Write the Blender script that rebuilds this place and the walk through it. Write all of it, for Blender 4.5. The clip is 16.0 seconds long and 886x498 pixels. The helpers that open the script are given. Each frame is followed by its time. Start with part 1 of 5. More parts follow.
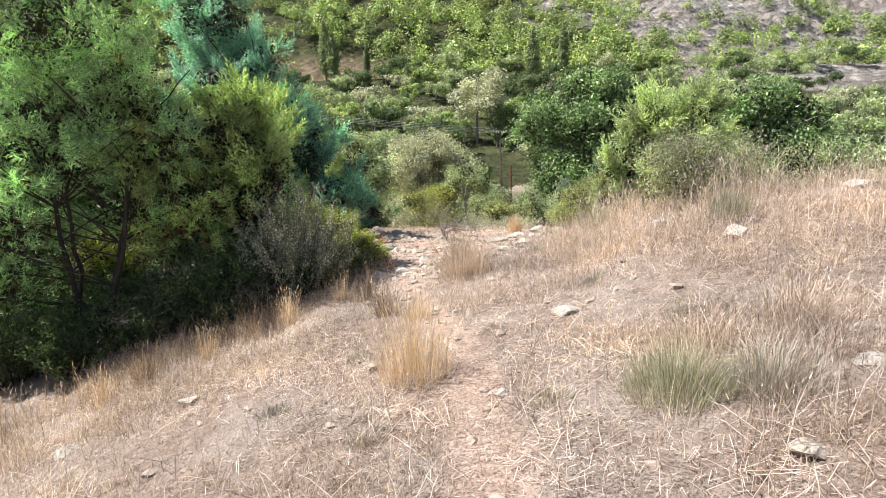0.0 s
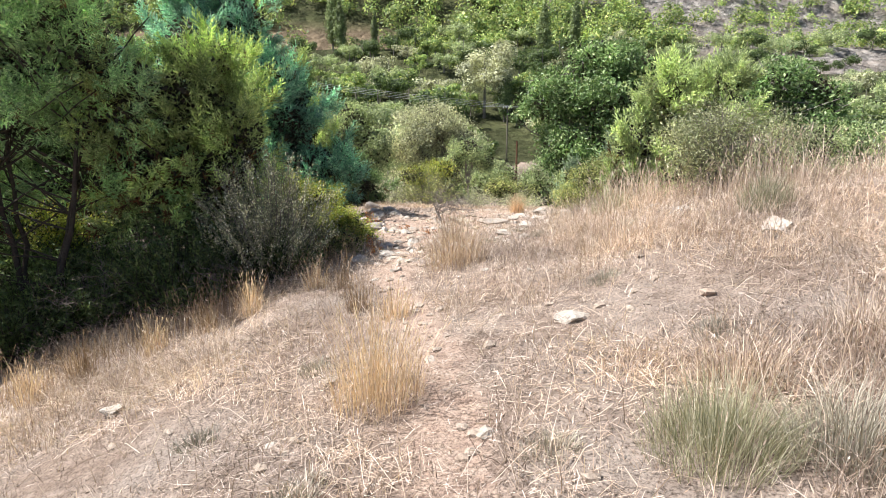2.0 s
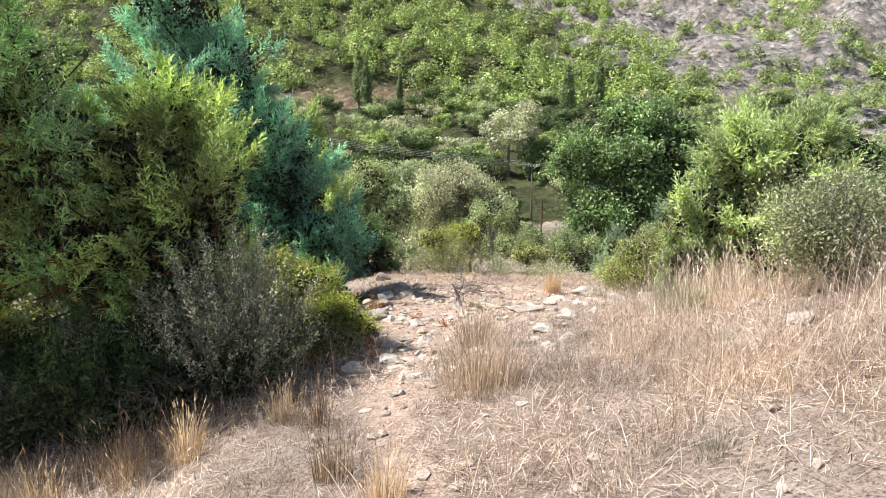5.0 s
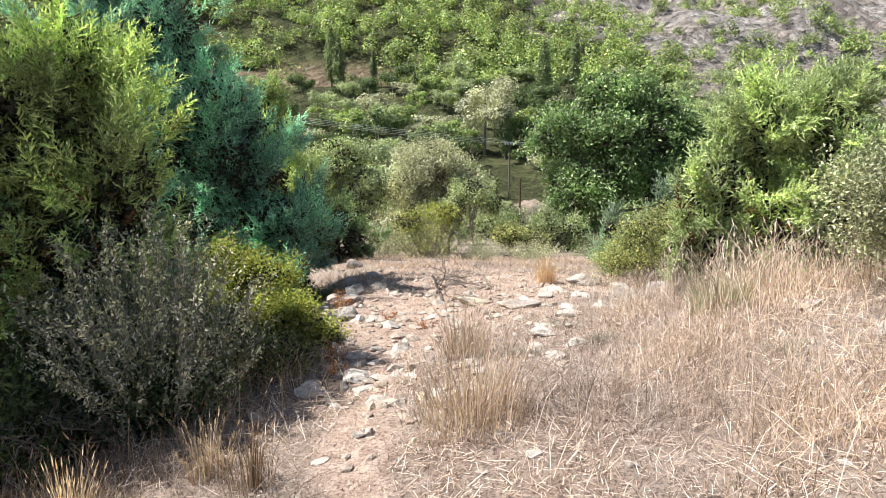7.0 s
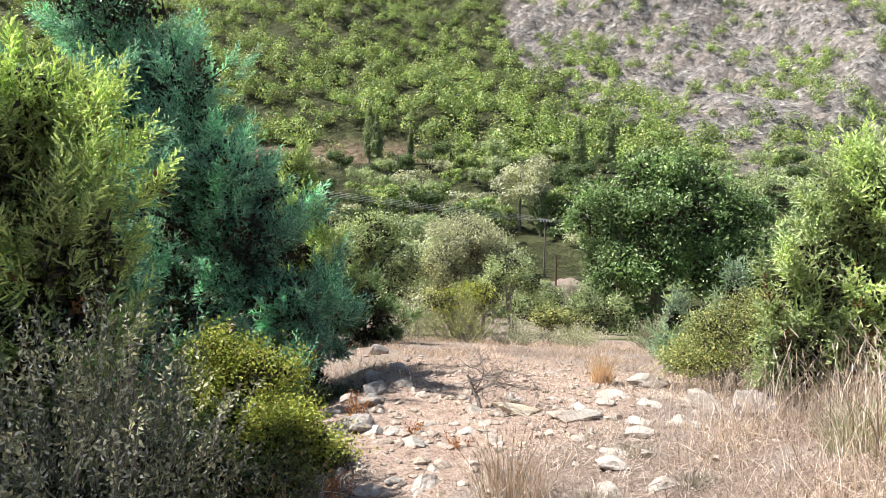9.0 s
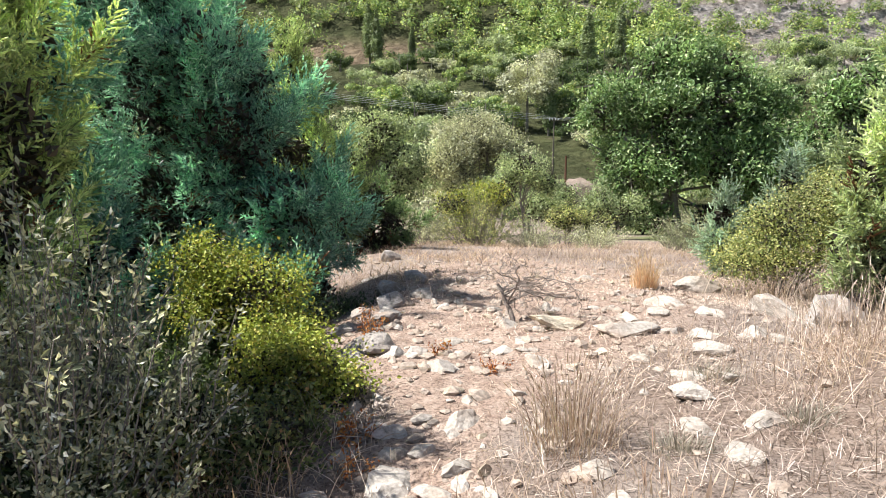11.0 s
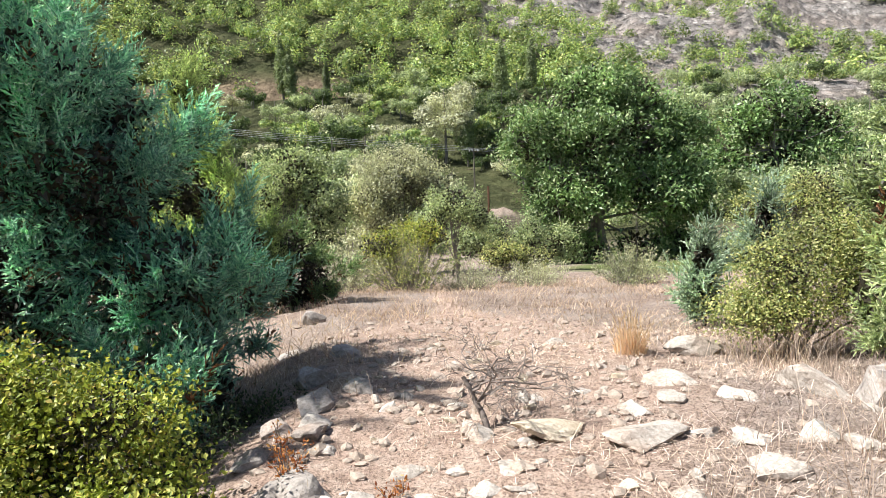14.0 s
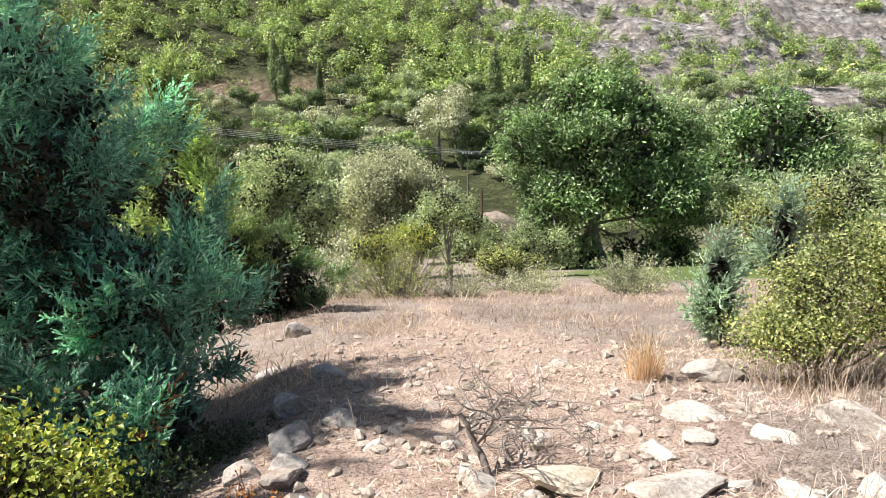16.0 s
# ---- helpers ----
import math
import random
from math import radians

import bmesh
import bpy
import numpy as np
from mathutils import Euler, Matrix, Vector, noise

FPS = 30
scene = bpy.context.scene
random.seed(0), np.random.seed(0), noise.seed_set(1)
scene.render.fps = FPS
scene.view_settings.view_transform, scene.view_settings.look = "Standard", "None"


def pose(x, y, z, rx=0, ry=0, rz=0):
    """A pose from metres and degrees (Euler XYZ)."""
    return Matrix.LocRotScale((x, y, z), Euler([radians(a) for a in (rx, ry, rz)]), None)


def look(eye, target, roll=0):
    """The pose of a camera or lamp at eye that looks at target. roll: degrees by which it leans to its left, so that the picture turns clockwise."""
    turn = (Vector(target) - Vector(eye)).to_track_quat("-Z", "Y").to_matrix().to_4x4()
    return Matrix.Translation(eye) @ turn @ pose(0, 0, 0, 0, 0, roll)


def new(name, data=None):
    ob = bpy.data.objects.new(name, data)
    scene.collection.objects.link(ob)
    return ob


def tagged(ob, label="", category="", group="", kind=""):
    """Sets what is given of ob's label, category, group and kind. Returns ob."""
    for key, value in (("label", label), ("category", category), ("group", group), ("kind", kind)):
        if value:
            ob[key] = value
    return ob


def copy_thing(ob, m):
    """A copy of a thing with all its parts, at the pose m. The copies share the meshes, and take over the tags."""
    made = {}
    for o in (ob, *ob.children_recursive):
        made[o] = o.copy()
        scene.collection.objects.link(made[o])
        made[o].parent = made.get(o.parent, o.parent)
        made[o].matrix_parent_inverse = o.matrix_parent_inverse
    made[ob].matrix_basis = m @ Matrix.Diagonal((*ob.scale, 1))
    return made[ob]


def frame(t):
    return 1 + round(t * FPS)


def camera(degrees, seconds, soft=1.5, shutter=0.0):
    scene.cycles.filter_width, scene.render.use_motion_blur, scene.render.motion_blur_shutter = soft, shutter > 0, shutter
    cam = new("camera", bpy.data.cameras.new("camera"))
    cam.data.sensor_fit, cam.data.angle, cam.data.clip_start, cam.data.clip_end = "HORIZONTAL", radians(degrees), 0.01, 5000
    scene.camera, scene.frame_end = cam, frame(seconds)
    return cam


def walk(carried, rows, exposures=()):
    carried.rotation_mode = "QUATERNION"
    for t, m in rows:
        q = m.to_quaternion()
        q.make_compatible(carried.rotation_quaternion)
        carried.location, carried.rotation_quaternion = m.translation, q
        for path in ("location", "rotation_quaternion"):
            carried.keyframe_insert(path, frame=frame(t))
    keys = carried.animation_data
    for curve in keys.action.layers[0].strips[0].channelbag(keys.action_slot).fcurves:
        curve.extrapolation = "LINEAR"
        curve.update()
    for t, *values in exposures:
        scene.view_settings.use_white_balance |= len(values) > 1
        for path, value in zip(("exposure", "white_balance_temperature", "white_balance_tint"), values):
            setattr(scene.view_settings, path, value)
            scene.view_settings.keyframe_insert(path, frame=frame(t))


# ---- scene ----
cam = camera(68.4, 16.0, soft=0.6)
PATH = [
    (0, (0.564, -0.53, 1.632), (0.577, 1.429, 1.229), -1.7),
    (0.5, (0.604, -0.425, 1.609), (0.608, 1.528, 1.179), -0.6),
    (1, (0.696, -0.141, 1.567), (0.639, 1.808, 1.121), 0.8),
    (1.5, (0.74, 0.102, 1.546), (0.702, 2.039, 1.046), -0.0),
    (2, (0.728, 0.446, 1.524), (0.729, 2.388, 1.046), 0.0),
    (2.5, (0.739, 0.665, 1.509), (0.761, 2.601, 1.006), 0.2),
    (3, (0.779, 1.021, 1.472), (0.745, 2.957, 0.974), 1.3),
    (3.5, (0.791, 1.326, 1.474), (0.737, 3.265, 0.984), -0.3),
    (4, (0.747, 1.627, 1.506), (0.731, 3.584, 1.095), -1.0),
    (4.5, (0.725, 1.938, 1.514), (0.684, 3.9, 1.128), -0.9),
    (5, (0.746, 2.332, 1.518), (0.677, 4.307, 1.208), 0.3),
    (5.2, (0.745, 2.444, 1.532), (0.682, 4.42, 1.228), 0.3),
    (7.3, (0.66, 3.761, 1.335), (0.679, 5.726, 0.96), 0.3),
    (7.5, (0.633, 3.895, 1.308), (0.669, 5.862, 0.947), 1.5),
    (8, (0.612, 4.134, 1.33), (0.612, 6.108, 1.014), 0.6),
    (8.5, (0.626, 4.453, 1.366), (0.551, 6.445, 1.2), 1.2),
    (8.7, (0.646, 4.559, 1.358), (0.552, 6.551, 1.216), 0.9),
    (10.8, (0.466, 5.556, 1.147), (0.365, 7.521, 0.79), -0.3),
    (11, (0.447, 5.628, 1.143), (0.332, 7.577, 0.71), -0.7),
    (11.5, (0.384, 5.831, 1.106), (0.372, 7.73, 0.48), -0.7),
    (12, (0.304, 6.052, 1.101), (0.352, 7.853, 0.232), -0.7),
    (12.5, (0.283, 6.311, 1.095), (0.328, 8.144, 0.297), -0.4),
    (13, (0.31, 6.574, 1.117), (0.297, 8.505, 0.597), -2.2),
    (13.5, (0.288, 6.807, 1.112), (0.356, 8.759, 0.682), -1.0),
    (14, (0.279, 7.006, 1.136), (0.4, 8.973, 0.793), -2.3),
    (14.5, (0.275, 7.148, 1.122), (0.378, 9.11, 0.747), -2.6),
    (15, (0.307, 7.325, 1.122), (0.416, 9.292, 0.78), -2.2),
    (15.5, (0.327, 7.436, 1.12), (0.434, 9.407, 0.794), -2.0),
    (16, (0.297, 7.532, 1.113), (0.442, 9.498, 0.777), -1.6),
]
walk(cam, [(t, look(eye, target, roll)) for t, eye, target, roll in PATH], exposures=[(0, 1.08), (16, 1.08)])

# ---- light ----
SUN_DIR = Vector((-0.72, 0.04, 1.03)).normalized()
world = bpy.data.worlds.new("sky")
scene.world = world
world.use_nodes = True
sky = world.node_tree.nodes.new("ShaderNodeTexSky")
sky.sky_type, sky.sun_disc = "NISHITA", False
sky.sun_elevation = math.asin(SUN_DIR.z)
sky.sun_rotation = math.atan2(SUN_DIR.x, SUN_DIR.y)
world.node_tree.links.new(sky.outputs[0], world.node_tree.nodes["Background"].inputs[0])
world.node_tree.nodes["Background"].inputs[1].default_value = 0.06
sun_data = bpy.data.lights.new("sun", "SUN")
sun_data.energy, sun_data.angle, sun_data.color = 5.0, radians(0.53), (1.0, 0.975, 0.93)
sun = new("sun", sun_data)
sun.rotation_mode = "QUATERNION"
sun.rotation_quaternion = SUN_DIR.to_track_quat("Z", "Y")


# ---- materials ----
def node_material(name):
    m = bpy.data.materials.new(name)
    m.use_nodes = True
    nt = m.node_tree
    return m, nt, nt.nodes["Principled BSDF"]


def noise_node(nt, scale, detail=4.0, coords=None, rough=0.55):
    n = nt.nodes.new("ShaderNodeTexNoise")
    n.inputs["Scale"].default_value, n.inputs["Detail"].default_value = scale, detail
    n.inputs["Roughness"].default_value = rough
    if coords is not None:
        nt.links.new(coords, n.inputs["Vector"])
    return n.outputs[0]


def ramp_node(nt, value, stops):
    r = nt.nodes.new("ShaderNodeValToRGB")
    while len(r.color_ramp.elements) < len(stops):
        r.color_ramp.elements.new(0.5)
    for e, (p, c) in zip(r.color_ramp.elements, stops):
        e.position, e.color = p, (*c, 1)
    nt.links.new(value, r.inputs[0])
    return r.outputs[0]


def mix_node(nt, fac, a, b, mode="MIX"):
    n = nt.nodes.new("ShaderNodeMix")
    n.data_type, n.blend_type = "RGBA", mode
    for socket, v in ((n.inputs[0], fac), (n.inputs[6], a), (n.inputs[7], b)):
        if isinstance(v, (int, float)):
            socket.default_value = v
        elif isinstance(v, tuple):
            socket.default_value = (*v, 1)
        else:
            nt.links.new(v, socket)
    return n.outputs[2]


def position(nt):
    return nt.nodes.new("ShaderNodeNewGeometry").outputs["Position"]


def add_bump(nt, bsdf, value, strength, distance):
    b = nt.nodes.new("ShaderNodeBump")
    b.inputs["Strength"].default_value, b.inputs["Distance"].default_value = strength, distance
    nt.links.new(value, b.inputs["Height"])
    nt.links.new(b.outputs[0], bsdf.inputs["Normal"])


def leaf_material(name, stops, thin=0.4, rough=0.5, patch=0.9, glow=1.5, deep=0.62):
    """Leaves and blades: each piece has its own shade, patches of the plant differ, light passes through a little."""
    m, nt, bsdf = node_material(name)
    geo = nt.nodes.new("ShaderNodeNewGeometry")
    col = ramp_node(nt, geo.outputs["Random Per Island"], stops)
    n = noise_node(nt, patch, 3.0, geo.outputs["Position"])
    shade = ramp_node(nt, n, ((0.32, (deep, deep, deep)), (0.68, (1.32, 1.28, 1.16))))
    col = mix_node(nt, 1.0, col, shade, "MULTIPLY")
    tone = nt.nodes.new("ShaderNodeAttribute")
    tone.attribute_name = "tone"
    lift = nt.nodes.new("ShaderNodeMath")
    lift.operation = "ADD"
    lift.inputs[1].default_value = 1.0
    nt.links.new(tone.outputs["Fac"], lift.inputs[0])
    scaled = nt.nodes.new("ShaderNodeVectorMath")
    scaled.operation = "SCALE"
    nt.links.new(col, scaled.inputs[0])
    nt.links.new(lift.outputs[0], scaled.inputs["Scale"])
    col = scaled.outputs[0]
    nt.links.new(col, bsdf.inputs["Base Color"])
    bsdf.inputs["Roughness"].default_value = rough
    bsdf.inputs["Specular IOR Level"].default_value = 0.35
    tr = nt.nodes.new("ShaderNodeBsdfTranslucent")
    warm = mix_node(nt, 1.0, col, (glow, glow, 0.72 * glow), "MULTIPLY")
    nt.links.new(warm, tr.inputs[0])
    mix = nt.nodes.new("ShaderNodeMixShader")
    mix.inputs[0].default_value = thin
    nt.links.new(bsdf.outputs[0], mix.inputs[1])
    nt.links.new(tr.outputs[0], mix.inputs[2])
    nt.links.new(mix.outputs[0], nt.nodes["Material Output"].inputs[0])
    return m


def bark_material(name, a, b):
    m, nt, bsdf = node_material(name)
    p = position(nt)
    n = noise_node(nt, 38.0, 5.0, p)
    col = mix_node(nt, noise_node(nt, 5.0, 3.0, p), a, b)
    col = mix_node(nt, 1.0, col, ramp_node(nt, n, ((0.3, (0.5, 0.5, 0.5)), (0.7, (1.25, 1.25, 1.25)))), "MULTIPLY")
    nt.links.new(col, bsdf.inputs["Base Color"])
    bsdf.inputs["Roughness"].default_value = 0.9
    add_bump(nt, bsdf, n, 0.7, 0.01)
    return m


def stone_material(name, pale, dark, warm):
    m, nt, bsdf = node_material(name)
    p = position(nt)
    info = nt.nodes.new("ShaderNodeObjectInfo")
    n1, n2, n3 = noise_node(nt, 7.0, 6.0, p, 0.65), noise_node(nt, 42.0, 5.0, p, 0.7), noise_node(nt, 2.6, 4.0, p)
    col = ramp_node(nt, n1, ((0.28, dark), (0.46, pale), (0.72, pale)))
    col = mix_node(nt, ramp_node(nt, n3, ((0.5, (0, 0, 0)), (0.68, (0.75, 0.75, 0.75)))), col, warm)
    col = mix_node(nt, 1.0, col, ramp_node(nt, n2, ((0.28, (0.55, 0.54, 0.52)), (0.6, (1.08, 1.08, 1.08)))), "MULTIPLY")
    col = mix_node(nt, 1.0, col, ramp_node(nt, info.outputs["Random"], ((0, (0.82, 0.8, 0.77)), (1, (1.08, 1.06, 1.04)))), "MULTIPLY")
    nt.links.new(col, bsdf.inputs["Base Color"])
    bsdf.inputs["Roughness"].default_value = 0.92
    bsdf.inputs["Specular IOR Level"].default_value = 0.2
    add_bump(nt, bsdf, mix_node(nt, 0.5, n1, n2), 0.8, 0.02)
    return m


def ground_material():
    m, nt, bsdf = node_material("dry_ground")
    p = position(nt)

    def mask(name):
        a = nt.nodes.new("ShaderNodeAttribute")
        a.attribute_name = name
        return a.outputs["Fac"]
    fine, mid, big = noise_node(nt, 55.0, 5.0, p, 0.7), noise_node(nt, 9.0, 5.0, p, 0.65), noise_node(nt, 1.1, 4.0, p)
    straw = ramp_node(nt, mid, ((0.25, (0.115, 0.08, 0.064)), (0.45, (0.245, 0.183, 0.147)), (0.75, (0.40, 0.318, 0.265))))
    straw = mix_node(nt, ramp_node(nt, big, ((0.42, (0, 0, 0)), (0.65, (0.6, 0.6, 0.6)))), straw, (0.36, 0.31, 0.275))
    soil = ramp_node(nt, mid, ((0.25, (0.25, 0.17, 0.135)), (0.5, (0.43, 0.318, 0.255)), (0.75, (0.54, 0.43, 0.36))))
    col = mix_node(nt, mask("bare"), straw, soil)
    speck = ramp_node(nt, fine, ((0.34, (0.34, 0.31, 0.29)), (0.50, (1.0, 1.0, 1.0)), (0.72, (1.3, 1.29, 1.27))))
    col = mix_node(nt, 1.0, col, speck, "MULTIPLY")
    green = ramp_node(nt, mid, ((0.3, (0.06, 0.085, 0.025)), (0.7, (0.14, 0.18, 0.055))))
    col = mix_node(nt, mask("meadow"), col, green)
    # slope across the valley
    h1, h2, h3 = noise_node(nt, 0.09, 6.0, p, 0.7), noise_node(nt, 0.45, 6.0, p, 0.7), noise_node(nt, 2.2, 4.0, p, 0.6)
    field = ramp_node(nt, h2, ((0.3, (0.15, 0.11, 0.07)), (0.7, (0.27, 0.205, 0.135))))
    scrub = ramp_node(nt, h2, ((0.3, (0.04, 0.05, 0.018)), (0.6, (0.085, 0.09, 0.04)), (0.8, (0.17, 0.14, 0.09))))
    far = mix_node(nt, mask("field"), scrub, field)
    rock = ramp_node(nt, h2, ((0.36, (0.08, 0.073, 0.07)), (0.45, (0.27, 0.25, 0.235)), (0.56, (0.36, 0.33, 0.31)), (0.66, (0.60, 0.57, 0.54))))
    rock = mix_node(nt, ramp_node(nt, h1, ((0.45, (0, 0, 0)), (0.6, (0.8, 0.8, 0.8)))), rock, (0.30, 0.255, 0.225))
    warp = nt.nodes.new("ShaderNodeVectorMath")
    warp.operation = "MULTIPLY_ADD"
    nt.links.new(mix_node(nt, 1.0, h2, (1.0, 1.0, 1.0), "MULTIPLY"), warp.inputs[0])
    warp.inputs[1].default_value = (9.0, 9.0, 9.0)
    nt.links.new(p, warp.inputs[2])
    blocks = nt.nodes.new("ShaderNodeTexVoronoi")
    blocks.inputs["Scale"].default_value = 0.34
    nt.links.new(warp.outputs[0], blocks.inputs["Vector"])
    crack = blocks.outputs["Distance"]
    rock = mix_node(nt, 1.0, rock, ramp_node(nt, crack, ((0.15, (1.2, 1.18, 1.16)), (0.5, (1.08, 1.07, 1.05)), (0.9, (0.55, 0.54, 0.55)))), "MULTIPLY")
    far = mix_node(nt, mask("rocky"), far, rock)
    col = mix_node(nt, mask("distance"), col, far)
    nt.links.new(col, bsdf.inputs["Base Color"])
    bsdf.inputs["Roughness"].default_value = 0.95
    bsdf.inputs["Specular IOR Level"].default_value = 0.15
    add_bump(nt, bsdf, mix_node(nt, 0.5, fine, mid), 1.0, 0.05)
    crag = nt.nodes.new("ShaderNodeBump")
    crag.inputs["Strength"].default_value, crag.inputs["Distance"].default_value = 1.0, 2.2
    nt.links.new(mix_node(nt, mask("distance"), (0.0, 0.0, 0.0), mix_node(nt, 0.5, h2, ramp_node(nt, crack, ((0.1, (1, 1, 1)), (0.8, (0, 0, 0)))))), crag.inputs["Height"])
    nt.links.new(crag.outputs[0], bsdf.inputs["Normal"].links[0].from_node.inputs["Normal"])
    return m


def plain_material(name, col, rough, metal=0.0, scale=20.0):
    m, nt, bsdf = node_material(name)
    n = noise_node(nt, scale, 4.0, position(nt))
    c = mix_node(nt, 1.0, col, ramp_node(nt, n, ((0.3, (0.7, 0.7, 0.7)), (0.7, (1.15, 1.15, 1.15)))), "MULTIPLY")
    nt.links.new(c, bsdf.inputs["Base Color"])
    bsdf.inputs["Roughness"].default_value, bsdf.inputs["Metallic"].default_value = rough, metal
    return m


GROUND = ground_material()
STRAW = leaf_material("straw", ((0, (0.193, 0.139, 0.116)), (0.4, (0.428, 0.336, 0.293)), (0.75, (0.632, 0.518, 0.467)), (1, (0.839, 0.731, 0.708))), 0.25, 0.7)
REDDISH_STRAW = leaf_material("reddish_straw", ((0, (0.277, 0.186, 0.147)), (0.5, (0.495, 0.378, 0.311)), (1, (0.653, 0.538, 0.456))), 0.25, 0.7)
BROWN_STRAW = leaf_material("brown_straw", ((0, (0.17, 0.11, 0.075)), (0.5, (0.34, 0.235, 0.165)), (1, (0.52, 0.39, 0.29))), 0.25, 0.7)
GOLD_STRAW = leaf_material("gold_straw", ((0, (0.447, 0.313, 0.219)), (0.5, (0.642, 0.488, 0.374)), (1, (0.778, 0.644, 0.541))), 0.3, 0.6)
LITTER = leaf_material("litter", ((0, (0.133, 0.092, 0.075)), (0.3, (0.328, 0.247, 0.208)), (0.7, (0.579, 0.464, 0.407)), (1, (0.839, 0.734, 0.693))), 0.1, 0.8)
BROOM = leaf_material("broom", ((0, (0.160, 0.170, 0.100)), (0.4, (0.290, 0.290, 0.200)), (0.75, (0.440, 0.420, 0.330)), (1, (0.640, 0.600, 0.520))), 0.25)
GREY_HERB = leaf_material("grey_herb", ((0.0, (0.22, 0.20, 0.17)), (0.5, (0.36, 0.33, 0.29)), (1.0, (0.50, 0.47, 0.42))), 0.15)
JUNIPER = leaf_material("juniper_green", ((0, (0.168, 0.281, 0.166)), (0.5, (0.397, 0.631, 0.32)), (0.9, (0.668, 0.894, 0.489)), (1, (0.9, 0.894, 0.692))), 0.3, glow=1.35)
JUNIPER_DARK = leaf_material("juniper_dark", ((0, (0.075, 0.13, 0.06)), (0.5, (0.17, 0.27, 0.125)), (1, (0.34, 0.44, 0.22))), 0.2)
JUNIPER_BRIGHT = leaf_material("juniper_bright", ((0, (0.197, 0.29, 0.115)), (0.5, (0.441, 0.572, 0.245)), (1, (0.788, 0.863, 0.451))), 0.3, glow=1.35)
JUNIPER_BLUE = leaf_material("juniper_blue", ((0, (0.126, 0.29, 0.237)), (0.5, (0.307, 0.589, 0.467)), (0.85, (0.555, 0.867, 0.691)), (1, (0.81, 0.886, 0.9))), 0.3, glow=1.35)
JUNIPER_LIGHT = leaf_material("juniper_light", ((0, (0.231, 0.322, 0.171)), (0.5, (0.453, 0.553, 0.286)), (1, (0.727, 0.784, 0.469))), 0.3, glow=1.35)
JUNIPER_PALE = leaf_material("juniper_pale", ((0, (0.17, 0.26, 0.19)), (0.5, (0.31, 0.42, 0.32)), (1, (0.50, 0.60, 0.47))), 0.25)
MIXED_LEAF = leaf_material("olive_green_leaves", ((0, (0.085, 0.115, 0.042)), (0.5, (0.2, 0.245, 0.088)), (0.9, (0.36, 0.37, 0.15)), (1, (0.42, 0.25, 0.12))), 0.25, patch=2.5)
BROWN_NEEDLE = leaf_material("brown_needles", ((0.0, (0.10, 0.045, 0.022)), (1.0, (0.24, 0.115, 0.055))), 0.2)
YELLOW_LEAF = leaf_material("yellow_green_leaves", ((0, (0.173, 0.231, 0.046)), (0.5, (0.312, 0.372, 0.071)), (0.85, (0.468, 0.487, 0.116)), (1, (0.538, 0.417, 0.124))), 0.25, patch=2.5)
DULL_YELLOW_LEAF = leaf_material("dull_yellow_leaves", ((0, (0.141, 0.196, 0.069)), (0.5, (0.331, 0.380, 0.151)), (1, (0.598, 0.567, 0.274))), 0.3, patch=2.0)
SILVER_LEAF = leaf_material("silver_leaves", ((0, (0.171, 0.194, 0.12)), (0.5, (0.371, 0.389, 0.251)), (0.85, (0.68, 0.667, 0.487)), (1, (0.9, 0.9, 0.871))), 0.2, 0.4, patch=2.0)
GREY_LEAF = leaf_material("grey_green_leaves", ((0, (0.198, 0.218, 0.124)), (0.5, (0.332, 0.363, 0.218)), (1, (0.531, 0.546, 0.377))), 0.25)
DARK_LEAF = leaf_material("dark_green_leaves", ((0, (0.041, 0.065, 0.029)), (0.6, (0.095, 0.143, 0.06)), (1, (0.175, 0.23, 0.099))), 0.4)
WALNUT_LEAF = leaf_material("walnut_leaves", ((0, (0.081, 0.153, 0.053)), (0.5, (0.182, 0.296, 0.114)), (0.85, (0.319, 0.446, 0.215)), (1, (0.548, 0.608, 0.378))), 0.22, 0.4, patch=0.7, deep=0.45)
OLIVE_LEAF = leaf_material("olive_leaves", ((0, (0.258, 0.269, 0.169)), (0.5, (0.432, 0.45, 0.317)), (1, (0.648, 0.663, 0.486))), 0.25, patch=0.4)
FRESH_LEAF = leaf_material("fresh_leaves", ((0, (0.169, 0.227, 0.114)), (0.5, (0.318, 0.396, 0.21)), (1, (0.516, 0.565, 0.344))), 0.3, patch=0.4)
POPLAR_LEAF = leaf_material("poplar_leaves", ((0, (0.096, 0.141, 0.057)), (1, (0.244, 0.303, 0.135))), 0.25, patch=0.3)
FOREST_LEAF = leaf_material("forest_leaves", ((0, (0.11, 0.185, 0.066)), (0.35, (0.225, 0.335, 0.115)), (0.75, (0.375, 0.475, 0.17)), (1, (0.56, 0.565, 0.22))), 0.25, patch=0.22, deep=0.42)
# Near-black inner twigs: the shade within crowns is put into their colour.
INNER_SHADE = leaf_material("inner_twigs_shade_dark", ((0, (0.021, 0.017, 0.011)), (0.6, (0.033, 0.030, 0.017)), (1, (0.060, 0.045, 0.027))), 0.05)
RED_LEAF = leaf_material("red_dry_leaves", ((0.0, (0.22, 0.06, 0.02)), (0.5, (0.45, 0.17, 0.06)), (1.0, (0.58, 0.33, 0.12))), 0.3)
BARK = bark_material("dark_bark", (0.035, 0.026, 0.021), (0.075, 0.057, 0.046))
GREY_BARK = bark_material("grey_bark", (0.20, 0.17, 0.145), (0.30, 0.27, 0.24))
DEAD_WOOD = bark_material("dead_wood", (0.15, 0.115, 0.10), (0.27, 0.23, 0.2))
